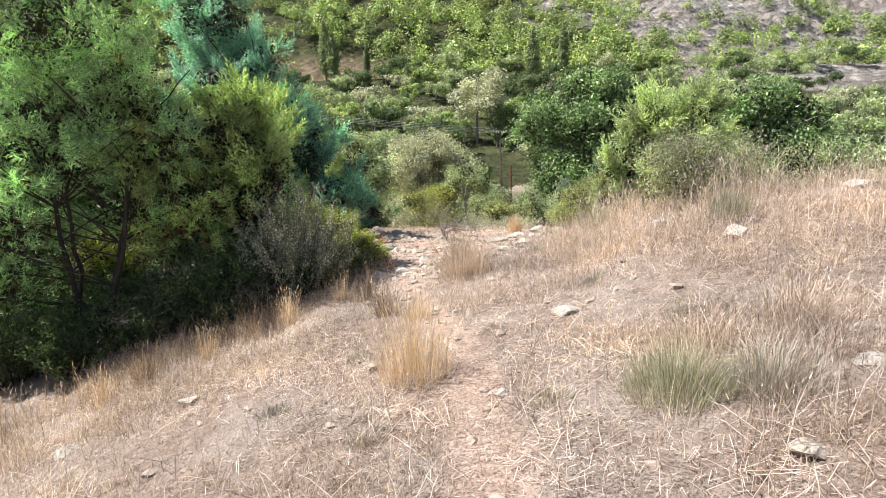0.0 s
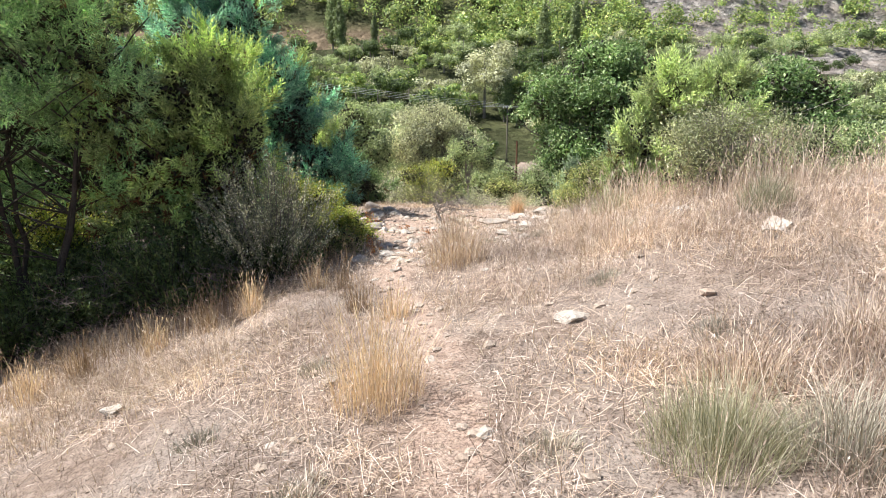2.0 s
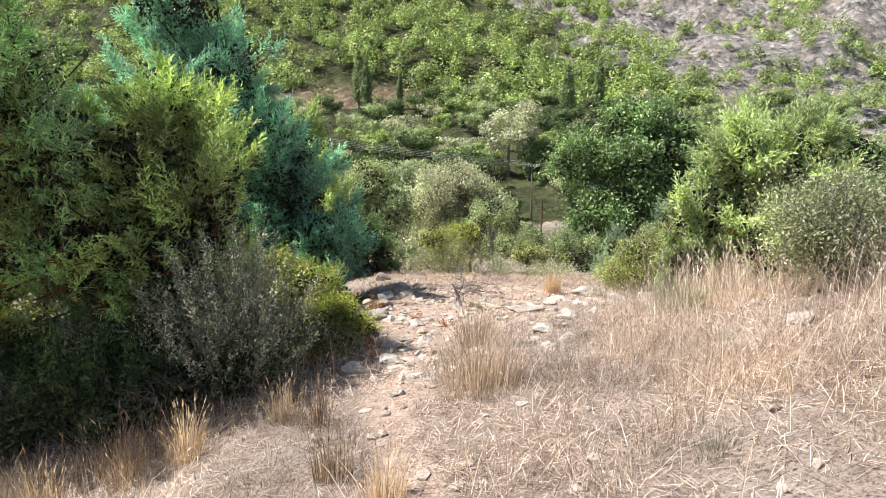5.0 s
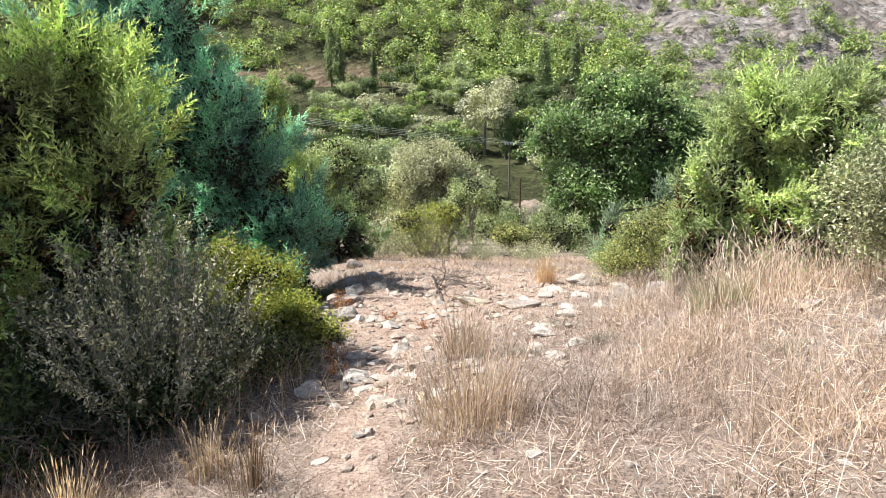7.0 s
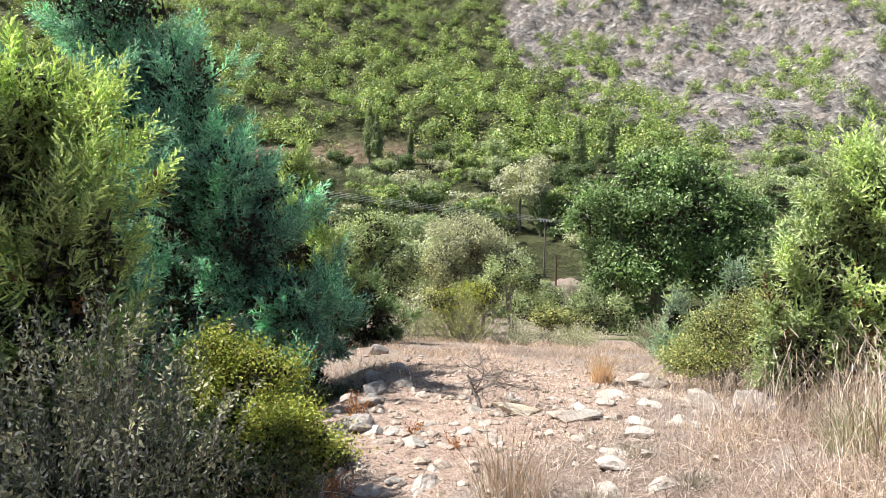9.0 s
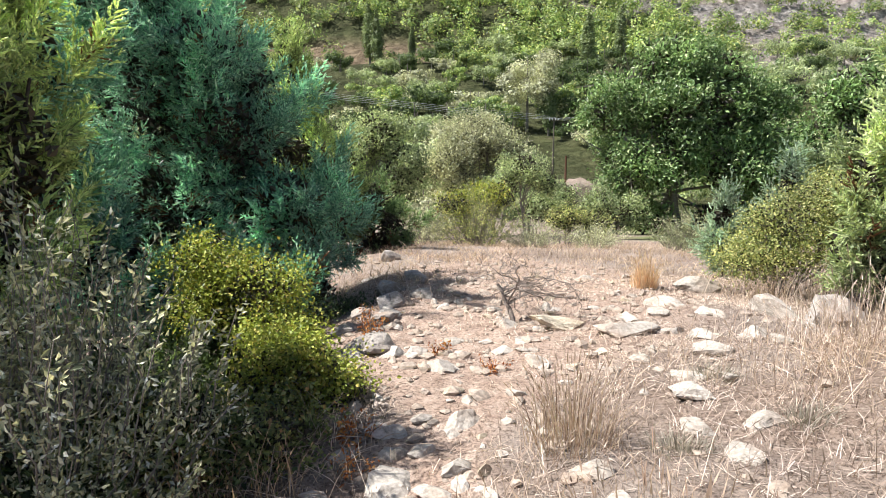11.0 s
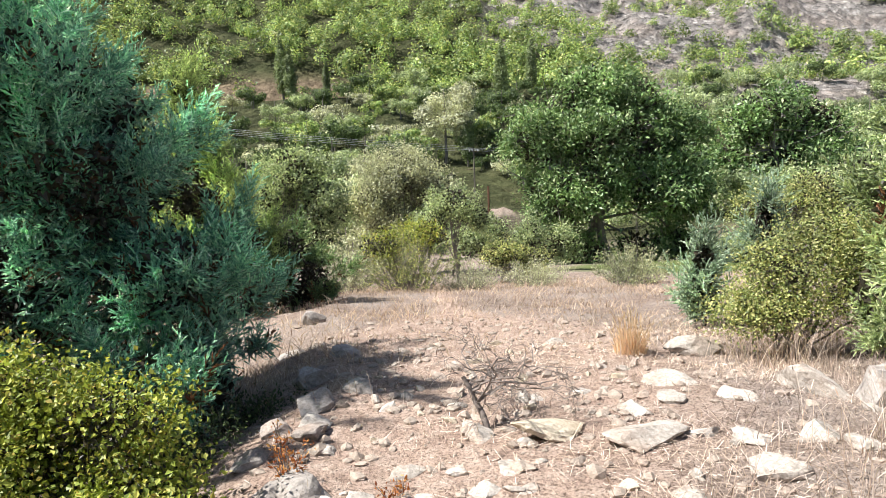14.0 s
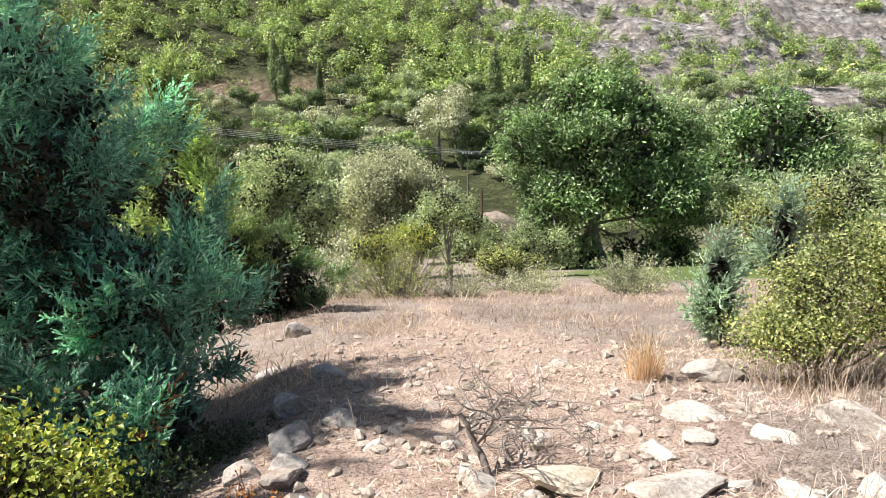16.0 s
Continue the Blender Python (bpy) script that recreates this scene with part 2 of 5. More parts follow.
PALE_STONE = stone_material("pale_limestone", (0.49, 0.45, 0.41), (0.19, 0.165, 0.14), (0.41, 0.32, 0.26))
CLOD = stone_material("clods_and_chips", (0.47, 0.40, 0.345), (0.22, 0.17, 0.14), (0.42, 0.32, 0.26))
BROWN_STONE = stone_material("brown_slab_stone", (0.52, 0.455, 0.36), (0.26, 0.19, 0.13), (0.44, 0.35, 0.25))
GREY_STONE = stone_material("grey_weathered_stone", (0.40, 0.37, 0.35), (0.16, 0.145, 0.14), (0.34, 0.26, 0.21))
RUST = plain_material("rusty_steel", (0.16, 0.075, 0.045), 0.8, 0.3)
POLE_WOOD = plain_material("weathered_pole_wood", (0.17, 0.145, 0.115), 0.9)
WIRE = plain_material("aluminium_wire", (0.62, 0.62, 0.62), 0.45, 0.6)
CERAMIC = plain_material("white_ceramic", (0.7, 0.69, 0.65), 0.25)


# ---- lie of the land ----
def lattice(i, j, seed):
    """Random numbers in 0..1 that belong to the points of a whole-number grid."""
    n = (i.astype(np.int64) * 374761393 + j.astype(np.int64) * 668265263 + seed * 982451653) & 0x7FFFFFFF
    n = ((n ^ (n >> 13)) * 1274126177) & 0x7FFFFFFF
    return ((n ^ (n >> 16)) & 0xFFFF) / 65535.0


def value_noise(x, y, seed=0):
    """Smooth noise in -1..1."""
    i, j = np.floor(x), np.floor(y)
    u, v = x - i, y - j
    u, v = u * u * (3 - 2 * u), v * v * (3 - 2 * v)
    a = lattice(i, j, seed) * (1 - u) + lattice(i + 1, j, seed) * u
    b = lattice(i, j + 1, seed) * (1 - u) + lattice(i + 1, j + 1, seed) * u
    return 2 * (a * (1 - v) + b * v) - 1


def fractal(x, y, octaves=4, seed=0):
    total, amp = 0, 1.0
    for k in range(octaves):
        total = total + amp * value_noise(x * 2 ** k + 17.3 * k, y * 2 ** k - 9.1 * k, seed + k)
        amp *= 0.5
    return total


def ramp(a, b, v):
    u = np.clip((v - a) / (b - a), 0, 1)
    return u * u * (3 - 2 * u)


LINE_Y = (-80, -10, -2, 2, 5, 8, 10, 12, 16, 20, 30, 40, 52, 66, 90, 120, 146, 164, 210, 300, 430, 700, 1200)
LINE_Z = (3.0, 0.35, 0.08, -0.08, -0.2, -0.36, -0.46, -0.62, -1.25, -2.0, -3.9, -5.6, -7.0, -7.2, -3.0, 2.5, 8.0, 11.0, 34.0, 86.0, 170.0, 300.0, 420.0)


def broad_height(x, y):
    x, y = np.asarray(x, float), np.asarray(y, float)
    z = sum(np.interp(y + d, LINE_Y, LINE_Z) for d in (-1.2, -0.6, 0, 0.6, 1.2)) / 5
    near = 1 - ramp(16, 34, y)
    slope = 0.17 - 0.2 * ramp(5, 12.5, y)
    right = np.clip(x - 0.5, 0, 30)
    left = np.clip(0.5 - x, 0, 30)
    z = z + near * slope * 9 * (1 - np.exp(-right / 9))
    z = z + 0.5 * (1 - np.exp(-np.clip(x - 1.9, 0, 30) / 1.1)) * ramp(2.5, 7.2, y) * (1 - ramp(7.6, 10.2, y))
    z = z - near * (slope * left + 0.22 * 4 * (1 - np.exp(-np.clip(left - 1.3, 0, 30) / 4)))
    z = z - 0.2 * (1 - ramp(-1.15, -0.2, x + 0.15 * value_noise(y * 2.1, y * 0, 14))) * ramp(8.9, 9.9, y) * (1 - ramp(13.5, 15.5, y))
    return z


def ground_height(x, y):
    x, y = np.asarray(x, float), np.asarray(y, float)
    z = broad_height(x, y)
    away = np.hypot(x, y - 6)
    z = z + 0.035 * fractal(x * 0.9, y * 0.9, 3, 3) + 0.016 * fractal(x * 4.3, y * 4.3, 3, 8) * (1 - ramp(25, 60, away))
    z = z + ramp(22, 70, away) * 0.5 * fractal(x * 0.11, y * 0.11, 3, 5)
    far = ramp(150, 230, y)
    ridge = 1 - np.abs(fractal(x * 0.016 + 0.2, y * 0.012, 4, 21))
    crag = 1 - np.abs(fractal(x * 0.05 + y * 0.02, y * 0.03, 3, 27))
    z = z + far * (11 * ridge - 6 + 4.5 * crag * ridge + 2.5 * fractal(x * 0.09, y * 0.09, 4, 31))
    bare = far * ramp(0.07, 0.12, x / np.maximum(y, 1))
    z = z + bare * (3.4 * (1 - np.abs(fractal(x * 0.06 + y * 0.05, y * 0.05 - x * 0.03, 3, 61))) + 1.6 * fractal(x * 0.16, y * 0.13, 2, 66))
    # terraces on the slope across the valley
    terrace = ramp(95, 120, y) * (1 - ramp(160, 190, y))
    z = z + terrace * 0.9 * np.sin(y * 0.42 + 0.6 * fractal(x * 0.03, y * 0.03, 2, 4))
    return z


TRAIL_Y = (-4, 1, 3, 4.5, 6, 7, 8.5, 10.5, 13)
TRAIL_X = (0.75, 0.80, 0.80, 0.66, 0.36, 0.2, 0.25, 0.5, 0.9)


def bare_mask(x, y):
    """How bare the soil is: the trodden trail, then the stony shelf."""
    wide = 0.22 + 0.10 * fractal(x * 1.7, y * 1.7, 2, 12)
    wide = wide + 1.5 * ramp(8.3, 10.5, y) * (1 - ramp(12.5, 16, y))
    trail = 1 - ramp(0.5, 1.25, np.abs(x - np.interp(y, TRAIL_Y, TRAIL_X)) / np.maximum(wide, 0.08))
    return trail * (1 - ramp(17, 22, y))


def rocky_mask(x, y):
    edge = x / np.maximum(y, 1) - 0.10 + 0.00035 * np.clip(y - 200, -60, 150) + 0.055 * fractal(x * 0.025, y * 0.025, 3, 40)
    return ramp(-0.012, 0.02, edge) * ramp(165, 182, y + 28 * ramp(0.22, 0.45, x / np.maximum(y, 1)) + 14 * fractal(x * 0.03, y * 0.03, 2, 44))


def field_mask(x, y):
    return ramp(153, 158, y) * (1 - ramp(170, 176, y + 3 * fractal(x * 0.05, y * 0.05, 2, 2))) * (1 - ramp(-0.10, -0.03, x / np.maximum(y, 1)))


# ---- mesh building ----
class Pile:
    """Collects triangles and makes one mesh of them; tone is a shade lighter or darker of a whole twig or cluster."""

    def __init__(self):
        self.v, self.f, self.t, self.n = [], [], [], 0

    def add(self, verts, tris, tone=None):
        self.v.append(np.asarray(verts, np.float32).reshape(-1, 3))
        self.f.append(np.asarray(tris, np.int32).reshape(-1, 3) + self.n)
        n = len(self.v[-1])
        self.t.append(np.zeros(n, np.float32) if tone is None else np.repeat(tone, n // len(tone)).astype(np.float32))
        self.n += n

    def mesh(self, name, material, smooth=False):
        v, f, t = np.concatenate(self.v), np.concatenate(self.f), np.concatenate(self.t)
        me = bpy.data.meshes.new(name)
        me.vertices.add(len(v))
        me.vertices.foreach_set("co", v.ravel())
        me.loops.add(f.size)
        me.loops.foreach_set("vertex_index", f.ravel())
        me.polygons.add(len(f))
        me.polygons.foreach_set("loop_start", np.arange(0, f.size, 3, dtype=np.int32))
        me.polygons.foreach_set("use_smooth", np.full(len(f), smooth))
        if t.any():
            me.attributes.new("tone", "FLOAT", "POINT").data.foreach_set("value", t)
        me.materials.append(material)
        me.update(calc_edges=True)
        me.validate()
        return me


def unit(v):
    return v / np.maximum(np.linalg.norm(v, axis=-1, keepdims=True), 1e-9)


def sphere_dirs(rng, n):
    return unit(rng.normal(size=(n, 3)))


def part(name, pile, material, parent, label="", smooth=False):
    ob = new(name, pile.mesh(name, material, smooth))
    ob.parent = parent
    if name in ("inner_mass", "tussock", "brushwood", "twig_tangle", "branching"):
        tagged(ob, kind="stuff")
    return tagged(ob, label)


def base(name, x, y, label, category, group="", sink=0.0):
    """An Empty on the ground, under which a thing's parts stand."""
    ob = new(name)
    ob.empty_display_size = 0.1
    ob.location = (x, y, float(ground_height(x, y)) - sink)
    return tagged(ob, label, category, group)


def tube(pile, points, r0, r1, sides=5):
    """A tapered round limb along a line of points."""
    p = np.asarray(points, float)
    n = len(p)
    t = unit(np.gradient(p, axis=0))
    a = unit(np.cross(t, np.where(np.abs(t[:, 2:3]) > 0.9, np.array([[1.0, 0, 0]]), np.array([[0, 0, 1.0]]))))
    b = np.cross(t, a)
    r = np.linspace(r0, r1, n)[:, None, None]
    w = np.linspace(0, 2 * np.pi, sides, endpoint=False)
    ring = p[:, None, :] + r * (np.cos(w)[None, :, None] * a[:, None, :] + np.sin(w)[None, :, None] * b[:, None, :])
    i = np.arange(n - 1)[:, None] * sides + np.arange(sides)[None, :]
    j = np.arange(n - 1)[:, None] * sides + (np.arange(sides)[None, :] + 1) % sides
    tris = np.concatenate([np.stack([i, j, j + sides], -1).reshape(-1, 3), np.stack([i, j + sides, i + sides], -1).reshape(-1, 3)])
    pile.add(ring.reshape(-1, 3), tris)


def wander(rng, a, b, steps, sway):
    """A crooked line from a to b."""
    a, b = np.asarray(a, float), np.asarray(b, float)
    s = np.linspace(0, 1, steps)[:, None]
    off = np.cumsum(rng.normal(size=(steps, 3)), axis=0)
    off -= off[0] + s * (off[-1] - off[0])
    return a + s * (b - a) + off * sway


def leaves(pile, rng, p, d, length, width, fold=0.25, face=None, tone=None):
    """Pointed leaves, each two triangles folded along the middle, from p along d; face is the way their upper sides look."""
    n = len(p)
    side = unit(np.cross(d, sphere_dirs(rng, n) if face is None else face))
    up = np.cross(side, d)
    L, W = length[:, None], width[:, None]
    mid = p + d * L * 0.45 + up * W * fold
    v = np.stack([p, mid + side * W * 0.5, p + d * L, mid - side * W * 0.5], 1)
    k = np.arange(n)[:, None] * 4
    pile.add(v.reshape(-1, 3), np.concatenate([k + [0, 1, 2], k + [0, 2, 3]], 0), tone)


def flakes(pile, rng, p, size, face=None, tone=None):
    """Single small triangles for leaves far off, turned outwards more or less."""
    n = len(p)
    a, b = sphere_dirs(rng, n), sphere_dirs(rng, n)
    if face is not None:
        a = unit(np.cross(a, face))
        b = np.cross(face, a)
    else:
        b = unit(np.cross(a, b))
    s = size[:, None]
    v = np.stack([p - a * s * 0.6, p + a * s * 0.6 + b * s * 0.25, p + b * s * 0.8], 1)
    k = np.arange(n)[:, None] * 3
    pile.add(v.reshape(-1, 3), k + [0, 1, 2], tone)


def plumes(pile, rng, p, d, length, width, twigs=13, needles=6, shade=0.0):
    """Feathery juniper plumes: side twigs ranged along a rising axis, each with short scaly needles."""
    n = len(p)
    s = (np.arange(twigs) + rng.uniform(0.1, 0.9, (n, twigs))) / twigs
    L = length[:, None, None]
    D = np.repeat(d[:, None, :], twigs, 1)
    rise = np.array([0, 0, 0.28])
    at = p[:, None, :] + D * L * s[..., None] + rise * L * (s ** 2)[..., None]
    side = unit(np.cross(D, rng.normal(size=(n, twigs, 3))))
    way = unit(side * (1.0 - 0.5 * s)[..., None] + D * 0.62 + np.array([0, 0, 0.2]))
    reach = L * (0.5 - 0.27 * s)[..., None] * rng.uniform(0.7, 1.25, (n, twigs, 1))
    tone = (shade + rng.uniform(-0.28, 0.28, n))[:, None] + 0.3 * (s - 0.5)
    at, way, reach, tone = at.reshape(-1, 3), way.reshape(-1, 3), reach.reshape(-1, 1), tone.ravel()
    m = len(at)
    for _ in range(2):
        w = unit(np.cross(way, rng.normal(size=(m, 3)))) * width * 0.55
        v = np.stack([at, at + way * reach * 0.4 + w, at + way * reach, at + way * reach * 0.4 - w], 1)
        k = np.arange(m)[:, None] * 4
        pile.add(v.reshape(-1, 3), np.concatenate([k + [0, 1, 2], k + [0, 2, 3]], 0), tone)
    u = (np.arange(needles) + rng.uniform(0, 1, (m, needles))) / needles
    root = at[:, None, :] + way[:, None, :] * reach[:, None, :] * u[..., None]
    out = unit(np.cross(way[:, None, :], rng.normal(size=(m, needles, 3))))
    tip = root + (out * 0.6 + way[:, None, :]) * (reach[:, None, :] * (0.36 - 0.16 * u)[..., None])
    w = np.cross(out, way[:, None, :]) * width * 0.5
    v = np.stack([root - w, root + w, tip], 2)
    pile.add(v.reshape(-1, 3), np.arange(m * needles)[:, None] * 3 + [0, 1, 2], np.repeat(tone, needles))


def blades(pile, rng, p, height, width, lean, head=0.0, ang=None):
    """Dry stalks that bend over; with head, a share of the tip is a slim ear."""
    n = len(p)
    ang = rng.uniform(0, 2 * np.pi, n) if ang is None else ang
    out = np.stack([np.cos(ang), np.sin(ang), np.zeros(n)], 1) * lean[:, None]
    face = rng.uniform(0, 2 * np.pi, n)
    side = np.stack([np.cos(face), np.sin(face), np.zeros(n)], 1)
    up = np.array([0, 0, 1.0])
    h, w = height[:, None], width[:, None]
    m = p + up * h * 0.55 + out * h * 0.35
    t = p + up * h * 0.95 + out * h
    v = np.stack([p - side * w, p + side * w, m - side * w * 0.8, m + side * w * 0.8, t], 1)
    k = np.arange(n)[:, None] * 5
    pile.add(v.reshape(-1, 3), np.concatenate([k + [0, 1, 3], k + [0, 3, 2], k + [2, 3, 4]], 0))
    if head > 0:
        d = unit(t - m)
        e = t - d * h * head
        v = np.stack([e, t - d * h * head * 0.6 + side * w * 1.7, t + d * h * 0.03, t - d * h * head * 0.6 - side * w * 1.7], 1)
        k = np.arange(n)[:, None] * 4
        pile.add(v.reshape(-1, 3), np.concatenate([k + [0, 1, 2], k + [0, 2, 3]], 0))


def crown_points(rng, lobes, n, shell=0.4, rough=0.3, seed=0):
    """Points in and near the skin of several lobes (centre and radii), with an uneven outline, and the way outwards."""
    c = np.array([l[:3] for l in lobes], float)
    r = np.array([l[3:] for l in lobes], float)
    share = np.prod(r, 1) ** 0.75
    k = rng.choice(len(lobes), n, p=share / share.sum())
    d = sphere_dirs(rng, n)
    wave = value_noise(d[:, 0] * 3.1 + k * 5.7 + seed, d[:, 1] * 3.1 + d[:, 2] * 2.3, 60 + seed) + 0.6 * value_noise(d[:, 0] * 8 + k, d[:, 2] * 8 + d[:, 1] * 6, 61 + seed)
    s = rng.uniform(0, 1, n) ** shell * (1 + rough * wave)
    keep = wave > -0.75
    p = c[k] + d * r[k] * s[:, None]
    return p[keep], unit(d[keep] * np.array([1, 1, 0.8]))


def boughs(rng, lobes, n, size, flat=0.75):
    """Breaks a crown into many small lobes near its skin, so that light and gaps fall between them."""
    p, d = crown_points(rng, lobes, n * 2, 0.25, 0.25, 3)
    p = p[:n] - d[:n] * size * 0.75
    r = size * rng.uniform(0.65, 1.3, len(p))
    return [(*q, k, k, k * flat) for q, k in zip(p, r)]


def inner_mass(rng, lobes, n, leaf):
    """The dry inside of a crown, coloured near-black to stand in for its shade."""
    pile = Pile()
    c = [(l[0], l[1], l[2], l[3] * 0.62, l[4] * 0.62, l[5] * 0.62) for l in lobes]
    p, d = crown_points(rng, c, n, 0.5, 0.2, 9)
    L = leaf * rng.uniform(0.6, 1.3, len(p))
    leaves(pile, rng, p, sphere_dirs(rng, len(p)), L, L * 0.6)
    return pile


# ---- ground ----
def graded(lo, hi, start, stop, fine, growth, cap, extra):
    """Grid lines: fine between lo and hi, ever wider beyond, up to start and stop."""
    mid = list(np.arange(lo, hi, fine))
    up, step = [hi], fine
    while up[-1] < stop:
        step = min(step * growth, cap if up[-1] < extra else 60)
        up.append(up[-1] + step)
    down, step = [lo], fine
    while down[-1] > start:
        step = min(step * growth, cap if down[-1] > -extra else 60)
        down.append(down[-1] - step)
    return np.array(down[:0:-1] + mid + up)


def build_ground():
    xs = graded(-4.0, 5.5, -1500, 1500, 0.10, 1.12, 4.0, 170)
    ys = graded(-1.0, 13.0, -1500, 1800, 0.10, 1.08, 3.0, 340)
    gx, gy = np.meshgrid(xs, ys)
    x, y = gx.ravel(), gy.ravel()
    z = ground_height(x, y)
    z = z + 1.5 * np.exp(-((x - 8.6) ** 2 / 5 + (y - 66.0) ** 2 / 9)) * (1 + 0.35 * fractal(x * 0.9, y * 0.9, 3, 51))
    w = len(xs)
    i = (np.arange(len(ys) - 1)[:, None] * w + np.arange(w - 1)[None, :]).ravel()
    pile = Pile()
    pile.add(np.stack([x, y, z], 1), np.concatenate([np.stack([i, i + 1, i + w + 1], 1), np.stack([i, i + w + 1, i + w], 1)]))
    ob = new("ground", pile.mesh("ground", GROUND, True))
    bank = np.exp(-((x - 8.6) ** 2 / 6 + (y - 65.5) ** 2 / 10)) * np.clip(0.75 + 0.6 * fractal(x * 0.8, y * 0.8, 3, 52), 0, 1)
    masks = {
        "bare": np.clip(bare_mask(x, y) + 0.2 * bank, 0, 1),
        "meadow": ramp(22, 25, y + fractal(x * 0.3, y * 0.3, 2, 9)) * (1 - ramp(48, 56, y)) * ramp(5, 9, x + 2 * fractal(x * 0.2, y * 0.2, 2, 53)),
        "rocky": rocky_mask(x, y),
        "field": field_mask(x, y),
        "distance": ramp(50, 58, y) * (1 - np.clip(1.6 * bank, 0, 1)),
    }
    for name, values in masks.items():
        ob.data.attributes.new(name, "FLOAT", "POINT").data.foreach_set("value", values.astype(np.float32))
    return tagged(ob, "dry stony hillside with trodden trail, valley and rocky slope", "ground", kind="structure")


build_ground()


# ---- plants ----
def juniper(x, y, lobes, material, count, label, seed, trunks=((0, 0),), brown=0.0, width=0.011, lift=0.45, frond=0.3, twigs=13, needles=6, per=26, name="juniper_tree", category="tree", limbs=40, trunk_r=0.07, group=""):
    """A juniper: crooked trunks, limbs that reach into the crown, and feathery sprays."""
    rng = np.random.default_rng(seed)
    ob = base(name, x, y, label, category, group, 0.04)
    o = np.array(ob.location)
    lob = [(l[0] - o[0], l[1] - o[1], l[2] - o[2], *l[3:]) for l in lobes]
    wood = Pile()
    tips, _ = crown_points(rng, lob, limbs, 0.5, 0.2, seed)
    top = max(l[2] + 0.6 * l[5] for l in lob)
    stems = []
    for k, (dx, dy) in enumerate(trunks):
        q = lob[k % len(lob)]
        line = wander(rng, (dx * 0.25, dy * 0.25, -0.1), (q[0] * 0.8 + dx, q[1] * 0.8 + dy, min(top, q[2] + 0.55 * q[5])), 12, 0.035)
        tube(wood, line, trunk_r, trunk_r * 0.18, 7)
        stems.append(line)
    part("trunk", wood, BARK, ob, "", True)
    twig = Pile()
    for tip in tips:
        line = stems[rng.integers(len(stems))]
        near = line[np.argmin(np.linalg.norm(line - tip * np.array([0.5, 0.5, 0.75]), axis=1))]
        tube(twig, wander(rng, near, tip, 6, 0.03), trunk_r * 0.28, 0.006, 4)
    part("branching", twig, BARK, ob)
    span = np.mean([l[3] for l in lob])
    part("inner_mass", inner_mass(rng, lob, 1200 + count * 2, 0.05 + width * 2), INNER_SHADE, ob, "dry inner twigs coloured near-black for the shade inside the juniper")
    # pointed boughs that rise out of the crown, each closely set with plumes, and gaps between them
    foot, out = crown_points(rng, lob, max(8, int(count * 1.3) // per), 0.3, 0.3, seed)
    axis = unit(out * 0.9 + np.array([0, 0, lift]) + 0.25 * rng.normal(size=foot.shape))
    size = max(0.26, 0.8 * span) * rng.uniform(0.6, 1.35, len(foot))
    k = np.repeat(np.arange(len(foot)), per)
    s = rng.uniform(0, 1, len(k)) ** 0.75
    around = unit(np.cross(axis[k], rng.normal(size=(len(k), 3))))
    wide = 0.34 * size[k] * (1.02 - s) ** 0.8 * np.sqrt(rng.uniform(0.15, 1, len(k)))
    p = foot[k] + axis[k] * (size[k] * (s - 0.72))[:, None] + around * wide[:, None]
    d = unit(axis[k] * (0.55 + 0.6 * s)[:, None] + around * (1.0 - 0.75 * s)[:, None] + 0.22 * rng.normal(size=p.shape))
    shade = rng.uniform(-0.22, 0.22, len(foot))[k] + 0.15 * (s - 0.5)
    low = p[:, 2] > 0.03
    p, d, shade = p[low], d[low], shade[low]
    green, dead = Pile(), Pile()
    mark = rng.uniform(0, 1, len(p)) < 2 * brown * (1.03 - ramp(0.25, 0.7, p[:, 2] / max(top, 0.1)))
    for pile, sel in ((green, ~mark), (dead, mark)):
        if sel.any():
            plumes(pile, rng, p[sel] - d[sel] * frond * 0.3, d[sel], rng.uniform(0.6, 1.3, sel.sum()) * frond, width, twigs, needles, shade[sel])
    part("crown", green, material, ob)
    if dead.n:
        part("withered_foliage", dead, BROWN_NEEDLE, ob, "reddish-brown dry needles")
    return ob


